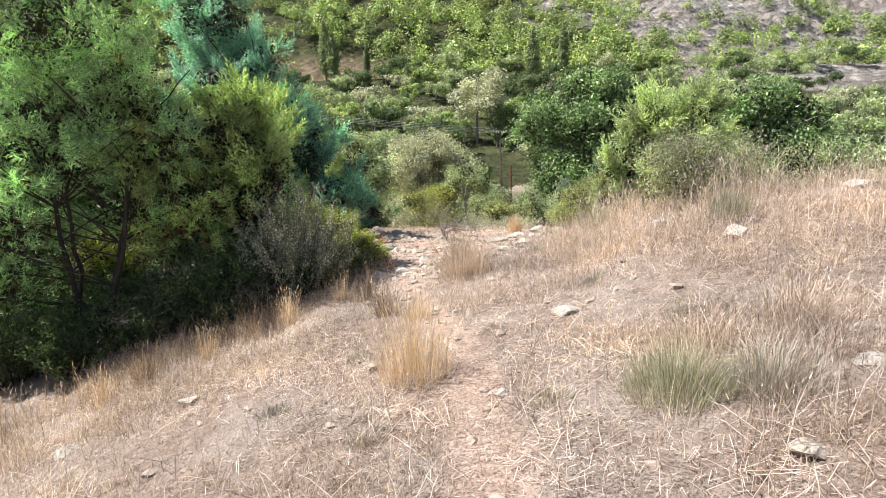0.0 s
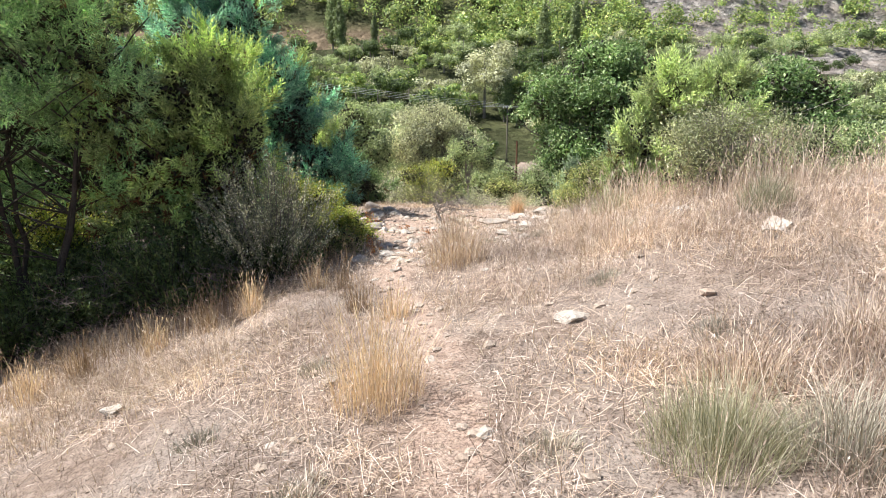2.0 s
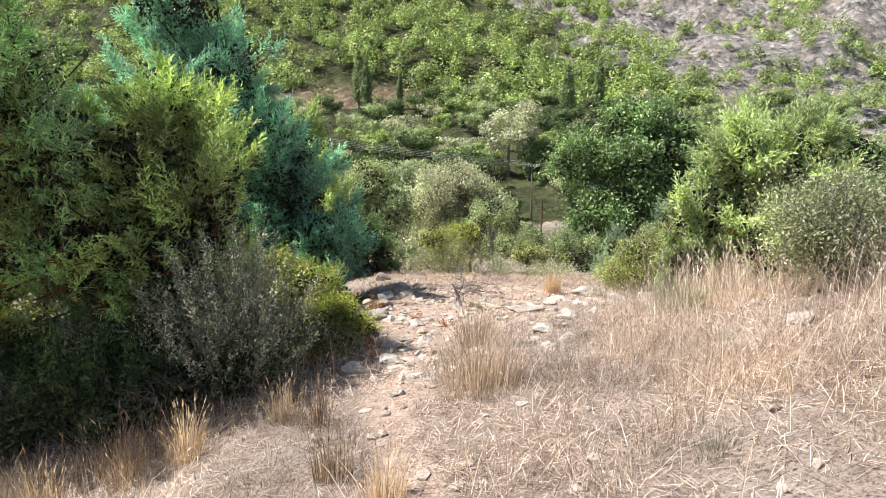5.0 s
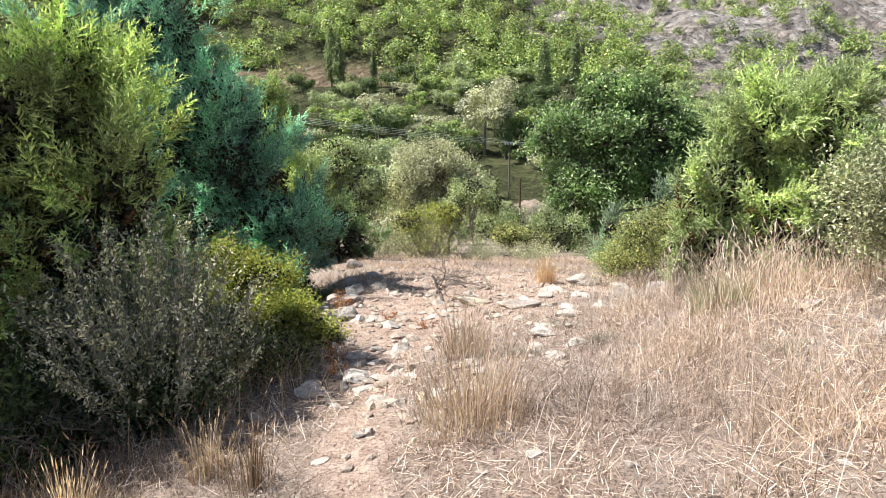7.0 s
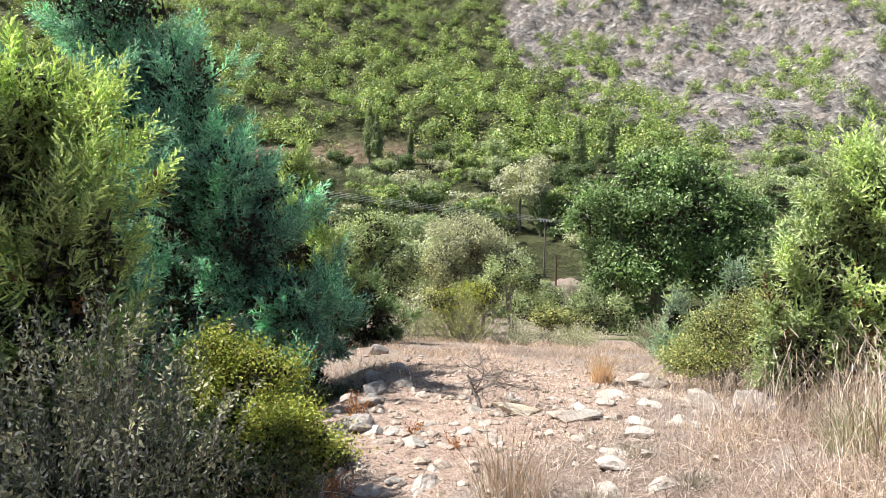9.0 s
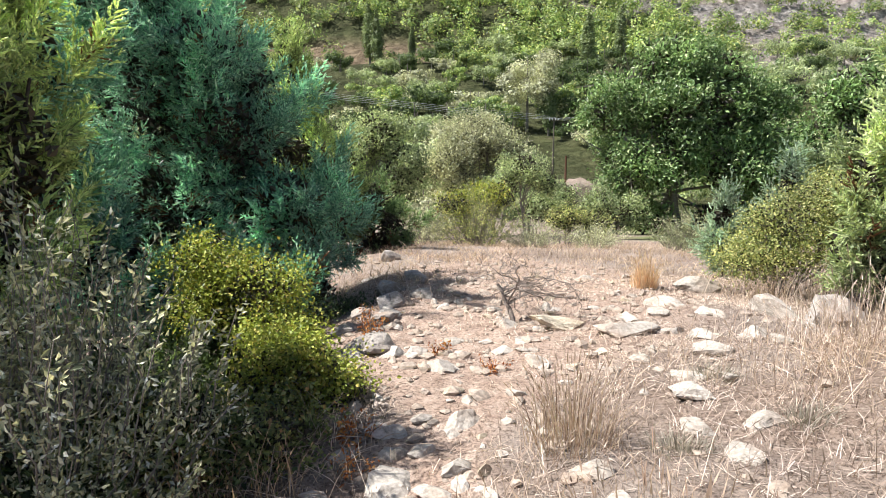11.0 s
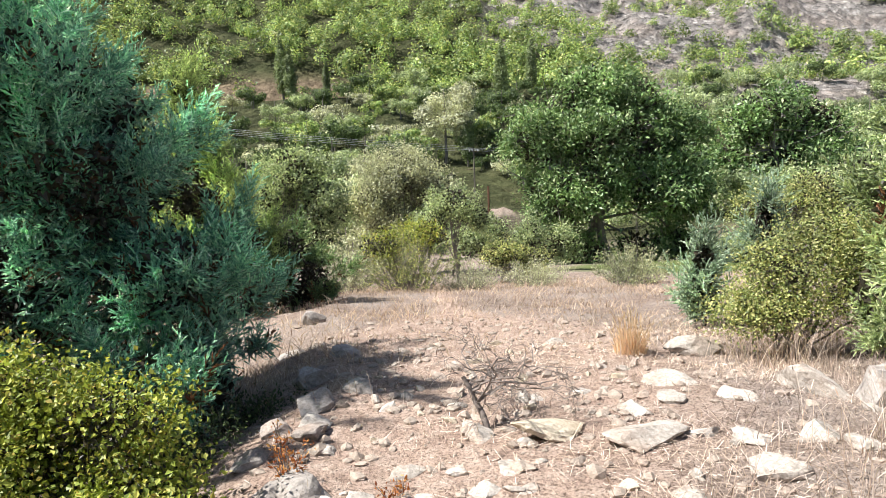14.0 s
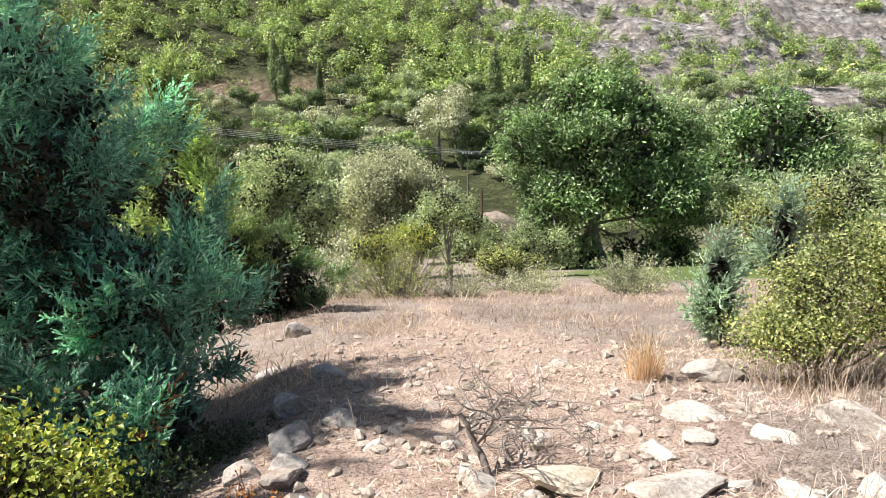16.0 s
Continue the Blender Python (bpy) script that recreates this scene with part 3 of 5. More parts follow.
def broadleaf(x, y, lobes, material, count, leaf, label, seed, name="shrub", category="shrub", bark=GREY_BARK, stems=6, stem_r=0.02, limbs=40, shell=0.4, rough=0.3, clump=8, spread=0.5, upward=0.2, group="", twigs=0.0, aspect=0.5, sink=0.03, inner=True, bough=0.42, bough_count=9):
    """A leafy tree or bush: stems, limbs and clusters of separate leaves."""
    rng = np.random.default_rng(seed)
    ob = base(name, x, y, label, category, group, sink)
    o = np.array(ob.location)
    lob = [(l[0] - o[0], l[1] - o[1], l[2] - o[2], *l[3:]) for l in lobes]
    ends = []
    for k in range(stems):
        q = lob[k % len(lob)]
        tip = np.array(q[:3]) + sphere_dirs(rng, 1)[0] * np.array(q[3:]) * 0.35
        foot = rng.normal(size=3) * np.array([stem_r * 3, stem_r * 3, 0]) if stems > 1 else np.zeros(3)
        foot[2] = -0.08
        line = wander(rng, foot, tip, 8, 0.02 * np.linalg.norm(tip))
        wood = Pile()
        tube(wood, line, stem_r, stem_r * 0.3, 6)
        part("trunk" if stems == 1 else "stem", wood, bark, ob, "", True)
        ends.append(line)
    tips, _ = crown_points(rng, lob, limbs, 0.35, rough, seed)
    twig = Pile()
    for tip in tips:
        line = ends[rng.integers(len(ends))]
        near = line[rng.integers(len(line) // 3, len(line))]
        tube(twig, wander(rng, near, tip * (1 + twigs * rng.uniform(0, 1)), 6, 0.02 * np.linalg.norm(tip - near)), stem_r * 0.35, stem_r * 0.06, 3)
    part("branching", twig, bark, ob)
    span = np.mean([l[3] for l in lob])
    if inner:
        part("inner_mass", inner_mass(rng, lob, 700 + count // 8, leaf * 1.2), INNER_SHADE, ob, "inner twigs darkened to stand in for shade in the crown")
    small = boughs(rng, lob, max(12, int(bough_count * len(lob))), bough * span)
    p, d = crown_points(rng, small, count // clump, shell, rough, seed)
    low = p[:, 2] > leaf * 0.5
    p, d = p[low], d[low]
    tone = np.repeat(rng.uniform(-0.35, 0.3, len(p)), clump)
    p, d = np.repeat(p, clump, 0), np.repeat(d, clump, 0)
    p = p + rng.normal(size=p.shape) * leaf * spread * 2.2
    face = unit(d * 0.55 + np.array([0, 0, 0.75]) + 0.45 * rng.normal(size=d.shape))
    d = unit(d * 0.5 + np.array([0, 0, upward]) + 0.8 * rng.normal(size=d.shape))
    L = leaf * rng.uniform(0.6, 1.25, len(p))
    pile = Pile()
    leaves(pile, rng, p, d, L, L * aspect, 0.25, face, tone)
    part("crown", pile, material, ob)
    return ob


def wand_shrub(x, y, height, spread, count, leaf, material, bark, label, seed, per=26, name="shrub", category="shrub", group=""):
    """A shrub of thin upright rods set with small leaves."""
    rng = np.random.default_rng(seed)
    ob = base(name, x, y, label, category, group, 0.03)
    rods, lv = Pile(), Pile()
    for _ in range(count):
        a = rng.uniform(0, 2 * np.pi)
        r = spread * rng.uniform(0, 1) ** 0.6
        h = height * rng.uniform(0.45, 1.0) * (1 - 0.35 * (r / spread) ** 2)
        foot = np.array([math.cos(a), math.sin(a), 0]) * r * 0.3
        tip = np.array([math.cos(a) * r, math.sin(a) * r, h])
        line = wander(rng, foot, tip, 9, 0.018 * height)
        tube(rods, line, 0.004 + 0.002 * height, 0.0015, 4)
        s = rng.uniform(0.25, 1.0, per) * 8
        i = np.minimum(s.astype(int), 7)
        p = line[i] + (line[i + 1] - line[i]) * (s - i)[:, None]
        along = unit(line[i + 1] - line[i])
        p = p + rng.normal(size=p.shape) * leaf * 0.5
        L = leaf * rng.uniform(0.6, 1.2, per)
        leaves(lv, rng, p, unit(along * 0.5 + rng.normal(size=p.shape) * 0.7), L, L * 0.42)
    part("brushwood", rods, bark, ob)
    part("foliage", lv, material, ob)
    return ob


def grass_tuft(x, y, count, height, radius, material, label, seed, lean=0.35, width=0.0022, head=0.12, group=""):
    """A bunch of stalks growing from one foot."""
    rng = np.random.default_rng(seed)
    ob = base("grass_tuft", x, y, label, "grass", group, 0.01)
    a, r = rng.uniform(0, 2 * np.pi, count), radius * rng.uniform(0, 1, count) ** 0.7
    p = np.stack([np.cos(a) * r, np.sin(a) * r, np.zeros(count)], 1)
    p[:, 2] = ground_height(p[:, 0] + x, p[:, 1] + y) - ob.location.z - 0.01
    pile = Pile()
    blades(pile, rng, p, height * rng.uniform(0.25, 1.0, count) * (1 - 0.4 * (r / radius) ** 2), width * rng.uniform(0.6, 1.3, count), lean * (0.25 + r / radius) * rng.uniform(0.1, 1.2, count), head, a + rng.normal(0, 0.7, count))
    part("tussock", pile, material, ob)
    return ob


def far_tree(kind, seed, height, wide, material, count, leaf):
    """A tree seen from far off, as a pattern to be copied: trunk and crown of small flakes."""
    rng = np.random.default_rng(seed)
    ob = new(kind)
    wood, crown = Pile(), Pile()
    tube(wood, wander(rng, (0, 0, -0.4), (0, 0, height * 0.8), 6, 0.03), height * 0.018 + 0.04, 0.03, 6)
    part("trunk", wood, GREY_BARK, ob)
    if kind == "poplar_tree":
        lob = [(0, 0, height * f, wide * g, wide * g, height * 0.17) for f, g in ((0.25, 0.42), (0.42, 0.5), (0.58, 0.46), (0.74, 0.36), (0.88, 0.2))]
    else:
        lob = []
        for k in range(6):
            a = k * 2.4 + rng.uniform(0, 1)
            r = wide * 0.28 * (k > 0)
            lob.append((math.cos(a) * r, math.sin(a) * r, height * rng.uniform(0.35, 0.72), wide * rng.uniform(0.22, 0.34), wide * rng.uniform(0.22, 0.34), height * rng.uniform(0.2, 0.3)))
    small = boughs(rng, lob, 26, wide * 0.13) if kind != "poplar_tree" else lob
    p, d = crown_points(rng, small, count, 0.35, 0.3, seed)
    p, d = p[p[:, 2] > 0.1], d[p[:, 2] > 0.1]
    flakes(crown, rng, p, leaf * rng.uniform(0.6, 1.3, len(p)), unit(d + np.array([0, 0, 0.4]) + 0.5 * rng.normal(size=d.shape)), rng.uniform(-0.3, 0.3, len(p)))
    part("crown", crown, material, ob)
    return ob


# junipers and bushes along the low side of the trail
juniper(-3.99, 7.65, [(-4.27, 7.82, 1.49, 1.02, 1.02, 0.85), (-3.37, 7.82, 2.0, 0.96, 0.9, 0.85), (-4.05, 7.48, 2.73, 1.24, 1.13, 0.9), (-3.2, 8.15, 1.21, 0.68, 0.68, 0.45), (-5.18, 7.48, 1.15, 0.79, 0.9, 1.13), (-3.48, 7.82, 3.41, 0.9, 0.9, 0.68), (-5.06, 7.59, -0.32, 0.68, 0.79, 0.68), (-3.48, 8.15, 0.47, 0.9, 0.56, 0.34), (-4.61, 7.36, 0.42, 0.68, 0.56, 0.51), (-2.92, 8.27, 0.47, 0.56, 0.45, 0.45)],
        JUNIPER, 4300, "green juniper tree with an open dark trunk beside the trail", 11,
        trunks=((0.0, 0.0), (0.45, 0.1), (-0.35, 0.2), (0.2, -0.1)), brown=0.03, limbs=90, trunk_r=0.042, frond=0.21, twigs=11, needles=5)
juniper(-2.25, 8.35, [(-2.28, 8.35, 1.35, 0.85, 0.55, 0.6), (-1.7, 8.35, 1.0, 0.5, 0.4, 0.5), (-1.95, 8.25, 0.5, 0.7, 0.45, 0.6), (-2.85, 8.2, 0.6, 0.8, 0.6, 0.8), (-2.1, 8.5, 1.85, 0.5, 0.4, 0.4), (-2.9, 8.1, 1.5, 0.6, 0.5, 0.6)],
        JUNIPER_BRIGHT, 3200, "bright yellow-green juniper bush with reddish dry needles below", 12,
        trunks=((0, 0), (0.3, 0.1), (-0.3, 0)), brown=0.13, limbs=70, trunk_r=0.04, frond=0.2, twigs=11, needles=5)
juniper(-2.8, 12.4, [(-3.2, 12.4, 2.45, 0.95, 0.9, 1.1), (-2.7, 12.2, 1.2, 1.15, 1.0, 0.9), (-2.0, 12.2, 0.8, 0.7, 0.7, 0.85), (-1.8, 12.1, 1.35, 0.36, 0.4, 0.6), (-1.5, 11.9, 0.15, 0.75, 0.7, 0.6), (-2.6, 11.7, 0.2, 0.9, 0.7, 0.7), (-1.2, 12.0, 0.0, 0.55, 0.5, 0.5), (-1.9, 11.6, 0.85, 0.62, 0.55, 0.65), (-1.35, 11.55, 0.25, 0.5, 0.45, 0.45), (-2.1, 11.6, 1.6, 0.55, 0.5, 0.6), (-2.6, 11.8, 2.5, 0.7, 0.6, 0.8), (-3.3, 11.6, 3.5, 0.9, 0.8, 0.9), (-1.35, 11.7, -0.45, 0.55, 0.4, 0.35), (-1.15, 11.2, -0.45, 0.45, 0.4, 0.35), (-1.45, 10.8, -0.3, 0.45, 0.35, 0.45)],
        JUNIPER_BLUE, 6000, "large blue-green juniper tree above shaded rocks", 13,
        trunks=((0, 0), (0.25, -0.1), (0.15, 0)), brown=0.03, limbs=90, lift=0.5, width=0.012, frond=0.21, twigs=11, needles=5, trunk_r=0.045)
juniper(-4.9, 10.0, [(-4.9, 10.0, 1.6, 1.3, 1.2, 1.5), (-4.7, 10.2, 0.2, 1.3, 1.0, 1.0)], JUNIPER_DARK, 1300,
        "dense green juniper tree behind the first bushes", 14, limbs=30, width=0.019, frond=0.3, twigs=10, needles=4)
juniper(-2.85, 17.5, [(-2.9, 17.5, 1.3, 0.55, 0.5, 0.8), (-2.85, 17.4, 0.3, 0.85, 0.7, 0.8), (-2.6, 17.5, -0.5, 0.9, 0.8, 0.7), (-2.95, 17.5, 2.0, 0.3, 0.3, 0.4)],
        JUNIPER_BRIGHT, 1400, "slender upright yellow-green juniper on the slope", 15, trunk_r=0.035, limbs=25, lift=0.9, width=0.02, frond=0.28, twigs=10, needles=4)
juniper(-1.6, 18.2, [(-1.75, 18.2, -0.75, 0.6, 0.6, 0.75), (-1.3, 18.0, -1.2, 0.5, 0.5, 0.5), (-2.2, 18.3, -1.0, 0.6, 0.6, 0.7), (-1.5, 18.0, -1.6, 0.8, 0.5, 0.4)],
        JUNIPER_DARK, 800, "low dark green juniper at the edge of the shelf", 16, limbs=25, width=0.02, brown=0.06, frond=0.27, twigs=10, needles=4)
wand_shrub(-1.25, 7.75, 1.6, 0.85, 250, 0.034, SILVER_LEAF, GREY_BARK, "spiny grey-leaved wild shrub with thin upright twigs", 17, 92)
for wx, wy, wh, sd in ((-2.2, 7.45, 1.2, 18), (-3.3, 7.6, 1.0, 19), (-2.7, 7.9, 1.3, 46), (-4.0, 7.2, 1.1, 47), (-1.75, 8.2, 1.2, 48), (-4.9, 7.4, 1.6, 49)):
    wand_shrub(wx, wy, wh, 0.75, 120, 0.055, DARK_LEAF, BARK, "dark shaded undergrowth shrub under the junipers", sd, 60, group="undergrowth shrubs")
# Added, with its height set so that its shadow falls across the bank.
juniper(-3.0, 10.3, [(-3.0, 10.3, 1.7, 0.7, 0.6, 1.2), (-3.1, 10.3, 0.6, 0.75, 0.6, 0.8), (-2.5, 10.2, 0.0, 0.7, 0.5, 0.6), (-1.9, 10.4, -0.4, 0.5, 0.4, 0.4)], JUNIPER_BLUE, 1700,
        "added blue-green juniper casting shade on the bank, between the larger junipers", 85, limbs=30, trunk_r=0.04, width=0.013, frond=0.22, twigs=11, needles=5)
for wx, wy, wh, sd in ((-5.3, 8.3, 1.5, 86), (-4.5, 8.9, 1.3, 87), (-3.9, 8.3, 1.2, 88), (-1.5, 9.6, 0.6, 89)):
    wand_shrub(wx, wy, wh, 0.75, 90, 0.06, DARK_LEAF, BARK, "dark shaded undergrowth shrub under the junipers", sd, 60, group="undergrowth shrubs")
for fx, fy, fz, sd in ((-6.6, 9.6, 0.7, 80), (-7.4, 12.2, 1.8, 81), (-5.6, 14.2, 0.6, 82), (-8.3, 16.5, 1.5, 83), (-7.0, 20.5, -0.4, 84)):
    juniper(fx, fy, [(fx, fy, fz, 1.3, 1.2, 1.6), (fx + 0.3, fy - 0.2, fz - 1.4, 1.5, 1.2, 1.2), (fx - 0.6, fy, fz - 2.0, 1.3, 1.1, 0.9)], JUNIPER_DARK, 900,
            "dense green juniper tree on the lower slope", sd, limbs=16, width=0.026, frond=0.5, twigs=9, needles=3, brown=0.03, group="junipers on the lower slope")
broadleaf(-1.0, 9.75, [(-1.0, 9.7, -0.02, 0.42, 0.36, 0.24), (-1.35, 9.8, -0.15, 0.4, 0.36, 0.3), (-0.85, 9.55, -0.3, 0.36, 0.32, 0.2), (-1.45, 9.85, 0.12, 0.33, 0.3, 0.22)], YELLOW_LEAF, 12500, 0.027,
          "yellow-green small-leaved bush beside the trail", 20, stems=9, stem_r=0.012, limbs=60, aspect=0.75, spread=0.9, bough=0.34, bough_count=16, rough=0.45)
broadleaf(-0.52, 8.95, [(-0.55, 8.95, -0.22, 0.38, 0.32, 0.2), (-0.72, 8.85, -0.36, 0.36, 0.3, 0.26), (-0.36, 8.95, -0.4, 0.28, 0.24, 0.18)], YELLOW_LEAF, 11000, 0.026,
          "rounded yellow-green bush at the trail's edge", 21, stems=9, stem_r=0.012, limbs=60, aspect=0.75, spread=0.9, bough=0.34, bough_count=16, rough=0.45)
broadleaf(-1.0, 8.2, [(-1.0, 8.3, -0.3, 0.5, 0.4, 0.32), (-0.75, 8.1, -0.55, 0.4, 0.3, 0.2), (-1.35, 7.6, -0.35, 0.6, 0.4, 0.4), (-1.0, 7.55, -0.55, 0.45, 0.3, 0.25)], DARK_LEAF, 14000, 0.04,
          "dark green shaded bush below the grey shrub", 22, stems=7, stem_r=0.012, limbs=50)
# No bush known here: dark leaves put in to darken the shaded bank.
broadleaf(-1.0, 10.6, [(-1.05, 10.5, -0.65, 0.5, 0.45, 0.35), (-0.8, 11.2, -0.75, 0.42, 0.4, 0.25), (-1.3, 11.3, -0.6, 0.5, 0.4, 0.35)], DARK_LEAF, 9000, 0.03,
          "added dark low bush standing in for shade under the blue-green juniper", 93, stems=8, stem_r=0.01, limbs=60)
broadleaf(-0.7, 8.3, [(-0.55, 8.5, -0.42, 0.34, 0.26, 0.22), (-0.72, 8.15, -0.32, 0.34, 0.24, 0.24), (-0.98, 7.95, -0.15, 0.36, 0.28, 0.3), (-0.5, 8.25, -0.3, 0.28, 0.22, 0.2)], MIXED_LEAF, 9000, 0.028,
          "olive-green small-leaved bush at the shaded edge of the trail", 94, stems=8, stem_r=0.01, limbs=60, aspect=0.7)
# Added dark leaves in place of the deep shade beneath the crowns.
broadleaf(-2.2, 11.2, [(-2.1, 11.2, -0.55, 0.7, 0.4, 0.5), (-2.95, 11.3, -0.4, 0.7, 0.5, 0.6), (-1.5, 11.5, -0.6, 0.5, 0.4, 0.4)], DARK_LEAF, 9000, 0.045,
          "added dark bush standing in for the deep shade below the junipers", 95, stems=8, stem_r=0.012, limbs=60)
broadleaf(-4.2, 8.6, [(-4.2, 8.6, -0.2, 0.6, 0.5, 0.5)], YELLOW_LEAF, 3500, 0.045, "yellowish bush seen between the juniper trunks", 23, stems=5, stem_r=0.012)

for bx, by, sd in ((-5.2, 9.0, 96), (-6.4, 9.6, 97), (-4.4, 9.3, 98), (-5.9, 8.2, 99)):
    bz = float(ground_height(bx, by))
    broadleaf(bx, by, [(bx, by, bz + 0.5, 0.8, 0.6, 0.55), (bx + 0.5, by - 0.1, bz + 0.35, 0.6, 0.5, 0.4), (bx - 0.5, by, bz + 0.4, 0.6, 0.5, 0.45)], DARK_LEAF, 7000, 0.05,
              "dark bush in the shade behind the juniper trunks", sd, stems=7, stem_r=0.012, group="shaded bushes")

# bushes on the upper side
broadleaf(3.9, 7.75, [(3.5, 7.7, 1.0, 0.6, 0.5, 0.38), (4.45, 7.85, 1.0, 0.7, 0.5, 0.4), (3.85, 7.75, 1.22, 0.55, 0.45, 0.28), (3.95, 7.7, 0.75, 0.95, 0.5, 0.28)], GREY_LEAF, 15000, 0.032,
          "grey-green thorny shrub with bare grey twigs below", 24, stems=34, stem_r=0.012, limbs=320, shell=0.55, rough=0.45, clump=6, spread=0.9, inner=False)
juniper(4.75, 11.4, [(4.45, 11.4, 1.4, 0.5, 0.55, 0.6), (4.0, 11.3, 0.6, 0.6, 0.5, 0.6), (5.15, 11.5, 1.3, 0.75, 0.7, 0.75), (5.3, 11.3, 0.4, 0.9, 0.7, 0.8), (3.75, 11.2, -0.05, 0.5, 0.4, 0.4), (4.6, 11.1, 0.1, 0.7, 0.5, 0.5)],
        JUNIPER_LIGHT, 2800, "light green juniper with drooping feathery sprays", 25,
        trunks=((0, 0), (0.4, 0)), brown=0.05, limbs=60, lift=0.45, width=0.017, frond=0.27, twigs=11, needles=5)
broadleaf(3.35, 11.95, [(3.3, 11.9, 0.0, 0.55, 0.45, 0.35), (3.75, 12.0, 0.2, 0.5, 0.5, 0.35), (3.1, 11.8, -0.3, 0.5, 0.4, 0.28), (3.9, 11.7, -0.15, 0.6, 0.45, 0.4)], DULL_YELLOW_LEAF, 26000, 0.027,
          "dense yellowish-green bush behind pale rocks", 26, stems=12, stem_r=0.012, limbs=90, aspect=0.7, spread=0.9)
juniper(3.75, 11.1, [(3.8, 11.15, -0.1, 0.3, 0.3, 0.3), (3.7, 11.1, -0.3, 0.35, 0.3, 0.2)], JUNIPER_LIGHT, 160,
        "small light green juniper bush among the rocks", 27, per=14, name="juniper_bush", category="shrub", limbs=14, trunk_r=0.015, frond=0.22)
for sx, sy, top, sd in ((3.2, 13.1, 0.05, 28), (4.1, 13.6, 0.4, 29), (3.45, 13.5, -0.15, 30)):
    juniper(sx, sy, [(sx, sy, top - 0.2, 0.07, 0.07, 0.25), (sx, sy, top - 0.5, 0.16, 0.15, 0.25)], JUNIPER_PALE, 30,
            "young upright pale blue-green juniper", sd, per=10, name="juniper_bush", category="shrub", limbs=12, trunk_r=0.012, lift=1.5, width=0.013, frond=0.3, group="young junipers")
wand_shrub(5.1, 20.2, 1.0, 1.05, 120, 0.06, GREY_LEAF, GREY_BARK, "thin grey-green shrub at the end of the dry shelf", 31, 30)
wand_shrub(0.35, 20.8, 1.5, 1.3, 150, 0.055, DULL_YELLOW_LEAF, GREY_BARK, "yellow-green broom-like shrub with bare lower stems", 32, 36)
broadleaf(0.3, 21.2, [(-0.2, 21.2, -1.2, 0.8, 0.7, 0.4), (0.8, 21.3, -1.0, 0.8, 0.7, 0.42)], YELLOW_LEAF, 6000, 0.06, "yellow leafy bush at the end of the shelf", 33, stems=8, stem_r=0.02)
wand_shrub(1.7, 20.6, 0.8, 0.9, 90, 0.05, OLIVE_LEAF, GREY_BARK, "low grey shrub at the end of the dry shelf", 34, 26)
wand_shrub(-0.9, 20.9, 1.1, 0.8, 80, 0.055, OLIVE_LEAF, GREY_BARK, "low grey shrub at the end of the dry shelf", 35, 30)

# trees below the shelf
broadleaf(1.7, 24.0, [(1.7, 24, -0.6, 0.7, 0.7, 0.55), (1.2, 24, -1.1, 0.5, 0.5, 0.5), (2.2, 24, -1.0, 0.55, 0.5, 0.6)], FRESH_LEAF, 6000, 0.075,
          "slim fresh-green sapling with a thin trunk", 36, "tree", "tree", stems=1, stem_r=0.05, limbs=20)
broadleaf(0.3, 34.0, [(0.4, 34, -0.3, 1.7, 1.6, 1.5), (-0.9, 34, -1.4, 1.4, 1.3, 1.2), (1.7, 34, -1.1, 1.3, 1.3, 1.2), (0.2, 33.6, -2.4, 2.0, 1.4, 0.9)], OLIVE_LEAF, 34000, 0.12,
          "grey-olive broad tree below the slope", 37, "tree", "tree", stems=3, stem_r=0.1, limbs=60, bough=0.36, bough_count=26)
broadleaf(2.1, 31.0, [(2.1, 31, -1.6, 0.9, 1.0, 1.2), (2.7, 31.2, -2.4, 0.7, 0.8, 0.9), (1.4, 30.8, -2.2, 0.8, 0.8, 0.9)], FRESH_LEAF, 7000, 0.12,
          "green leafy tree beside the grey-olive tree", 38, "tree", "tree", stems=2, stem_r=0.07, limbs=30)
broadleaf(-3.5, 30.0, [(-3.4, 30, 0.0, 1.3, 1.2, 1.2), (-4.4, 30, -1.0, 1.1, 1.1, 1.1), (-2.4, 29.8, -1.1, 1.1, 1.1, 1.2), (-3.2, 29.5, -2.3, 1.5, 1.0, 0.9)], FRESH_LEAF, 26000, 0.12,
          "light green broad tree below the slope", 39, "tree", "tree", stems=2, stem_r=0.09, limbs=50, bough=0.36, bough_count=22)
broadleaf(-6.6, 32.0, [(-6.6, 32, -0.4, 1.6, 1.4, 1.6), (-7.6, 32, -1.4, 1.4, 1.3, 1.4), (-5.4, 32, -1.8, 1.2, 1.2, 1.4)], DARK_LEAF, 9000, 0.15,
          "dark green broad tree below the slope", 40, "tree", "tree", stems=2, stem_r=0.1, limbs=40)
broadleaf(4.4, 30.0, [(3.5, 30, -2.3, 0.9, 0.8, 0.9), (4.9, 30.5, -2.7, 1.0, 0.8, 0.9), (6.2, 31, -3.1, 0.9, 0.8, 0.8), (2.6, 29, -2.6, 0.9, 0.8, 0.8)], FRESH_LEAF, 11000, 0.11,
          "green leafy bush at the foot of the walnut", 90, stems=8, stem_r=0.03)
wand_shrub(3.2, 21.3, 0.7, 1.0, 100, 0.055, OLIVE_LEAF, GREY_BARK, "low grey shrub at the end of the dry shelf", 91, 28)
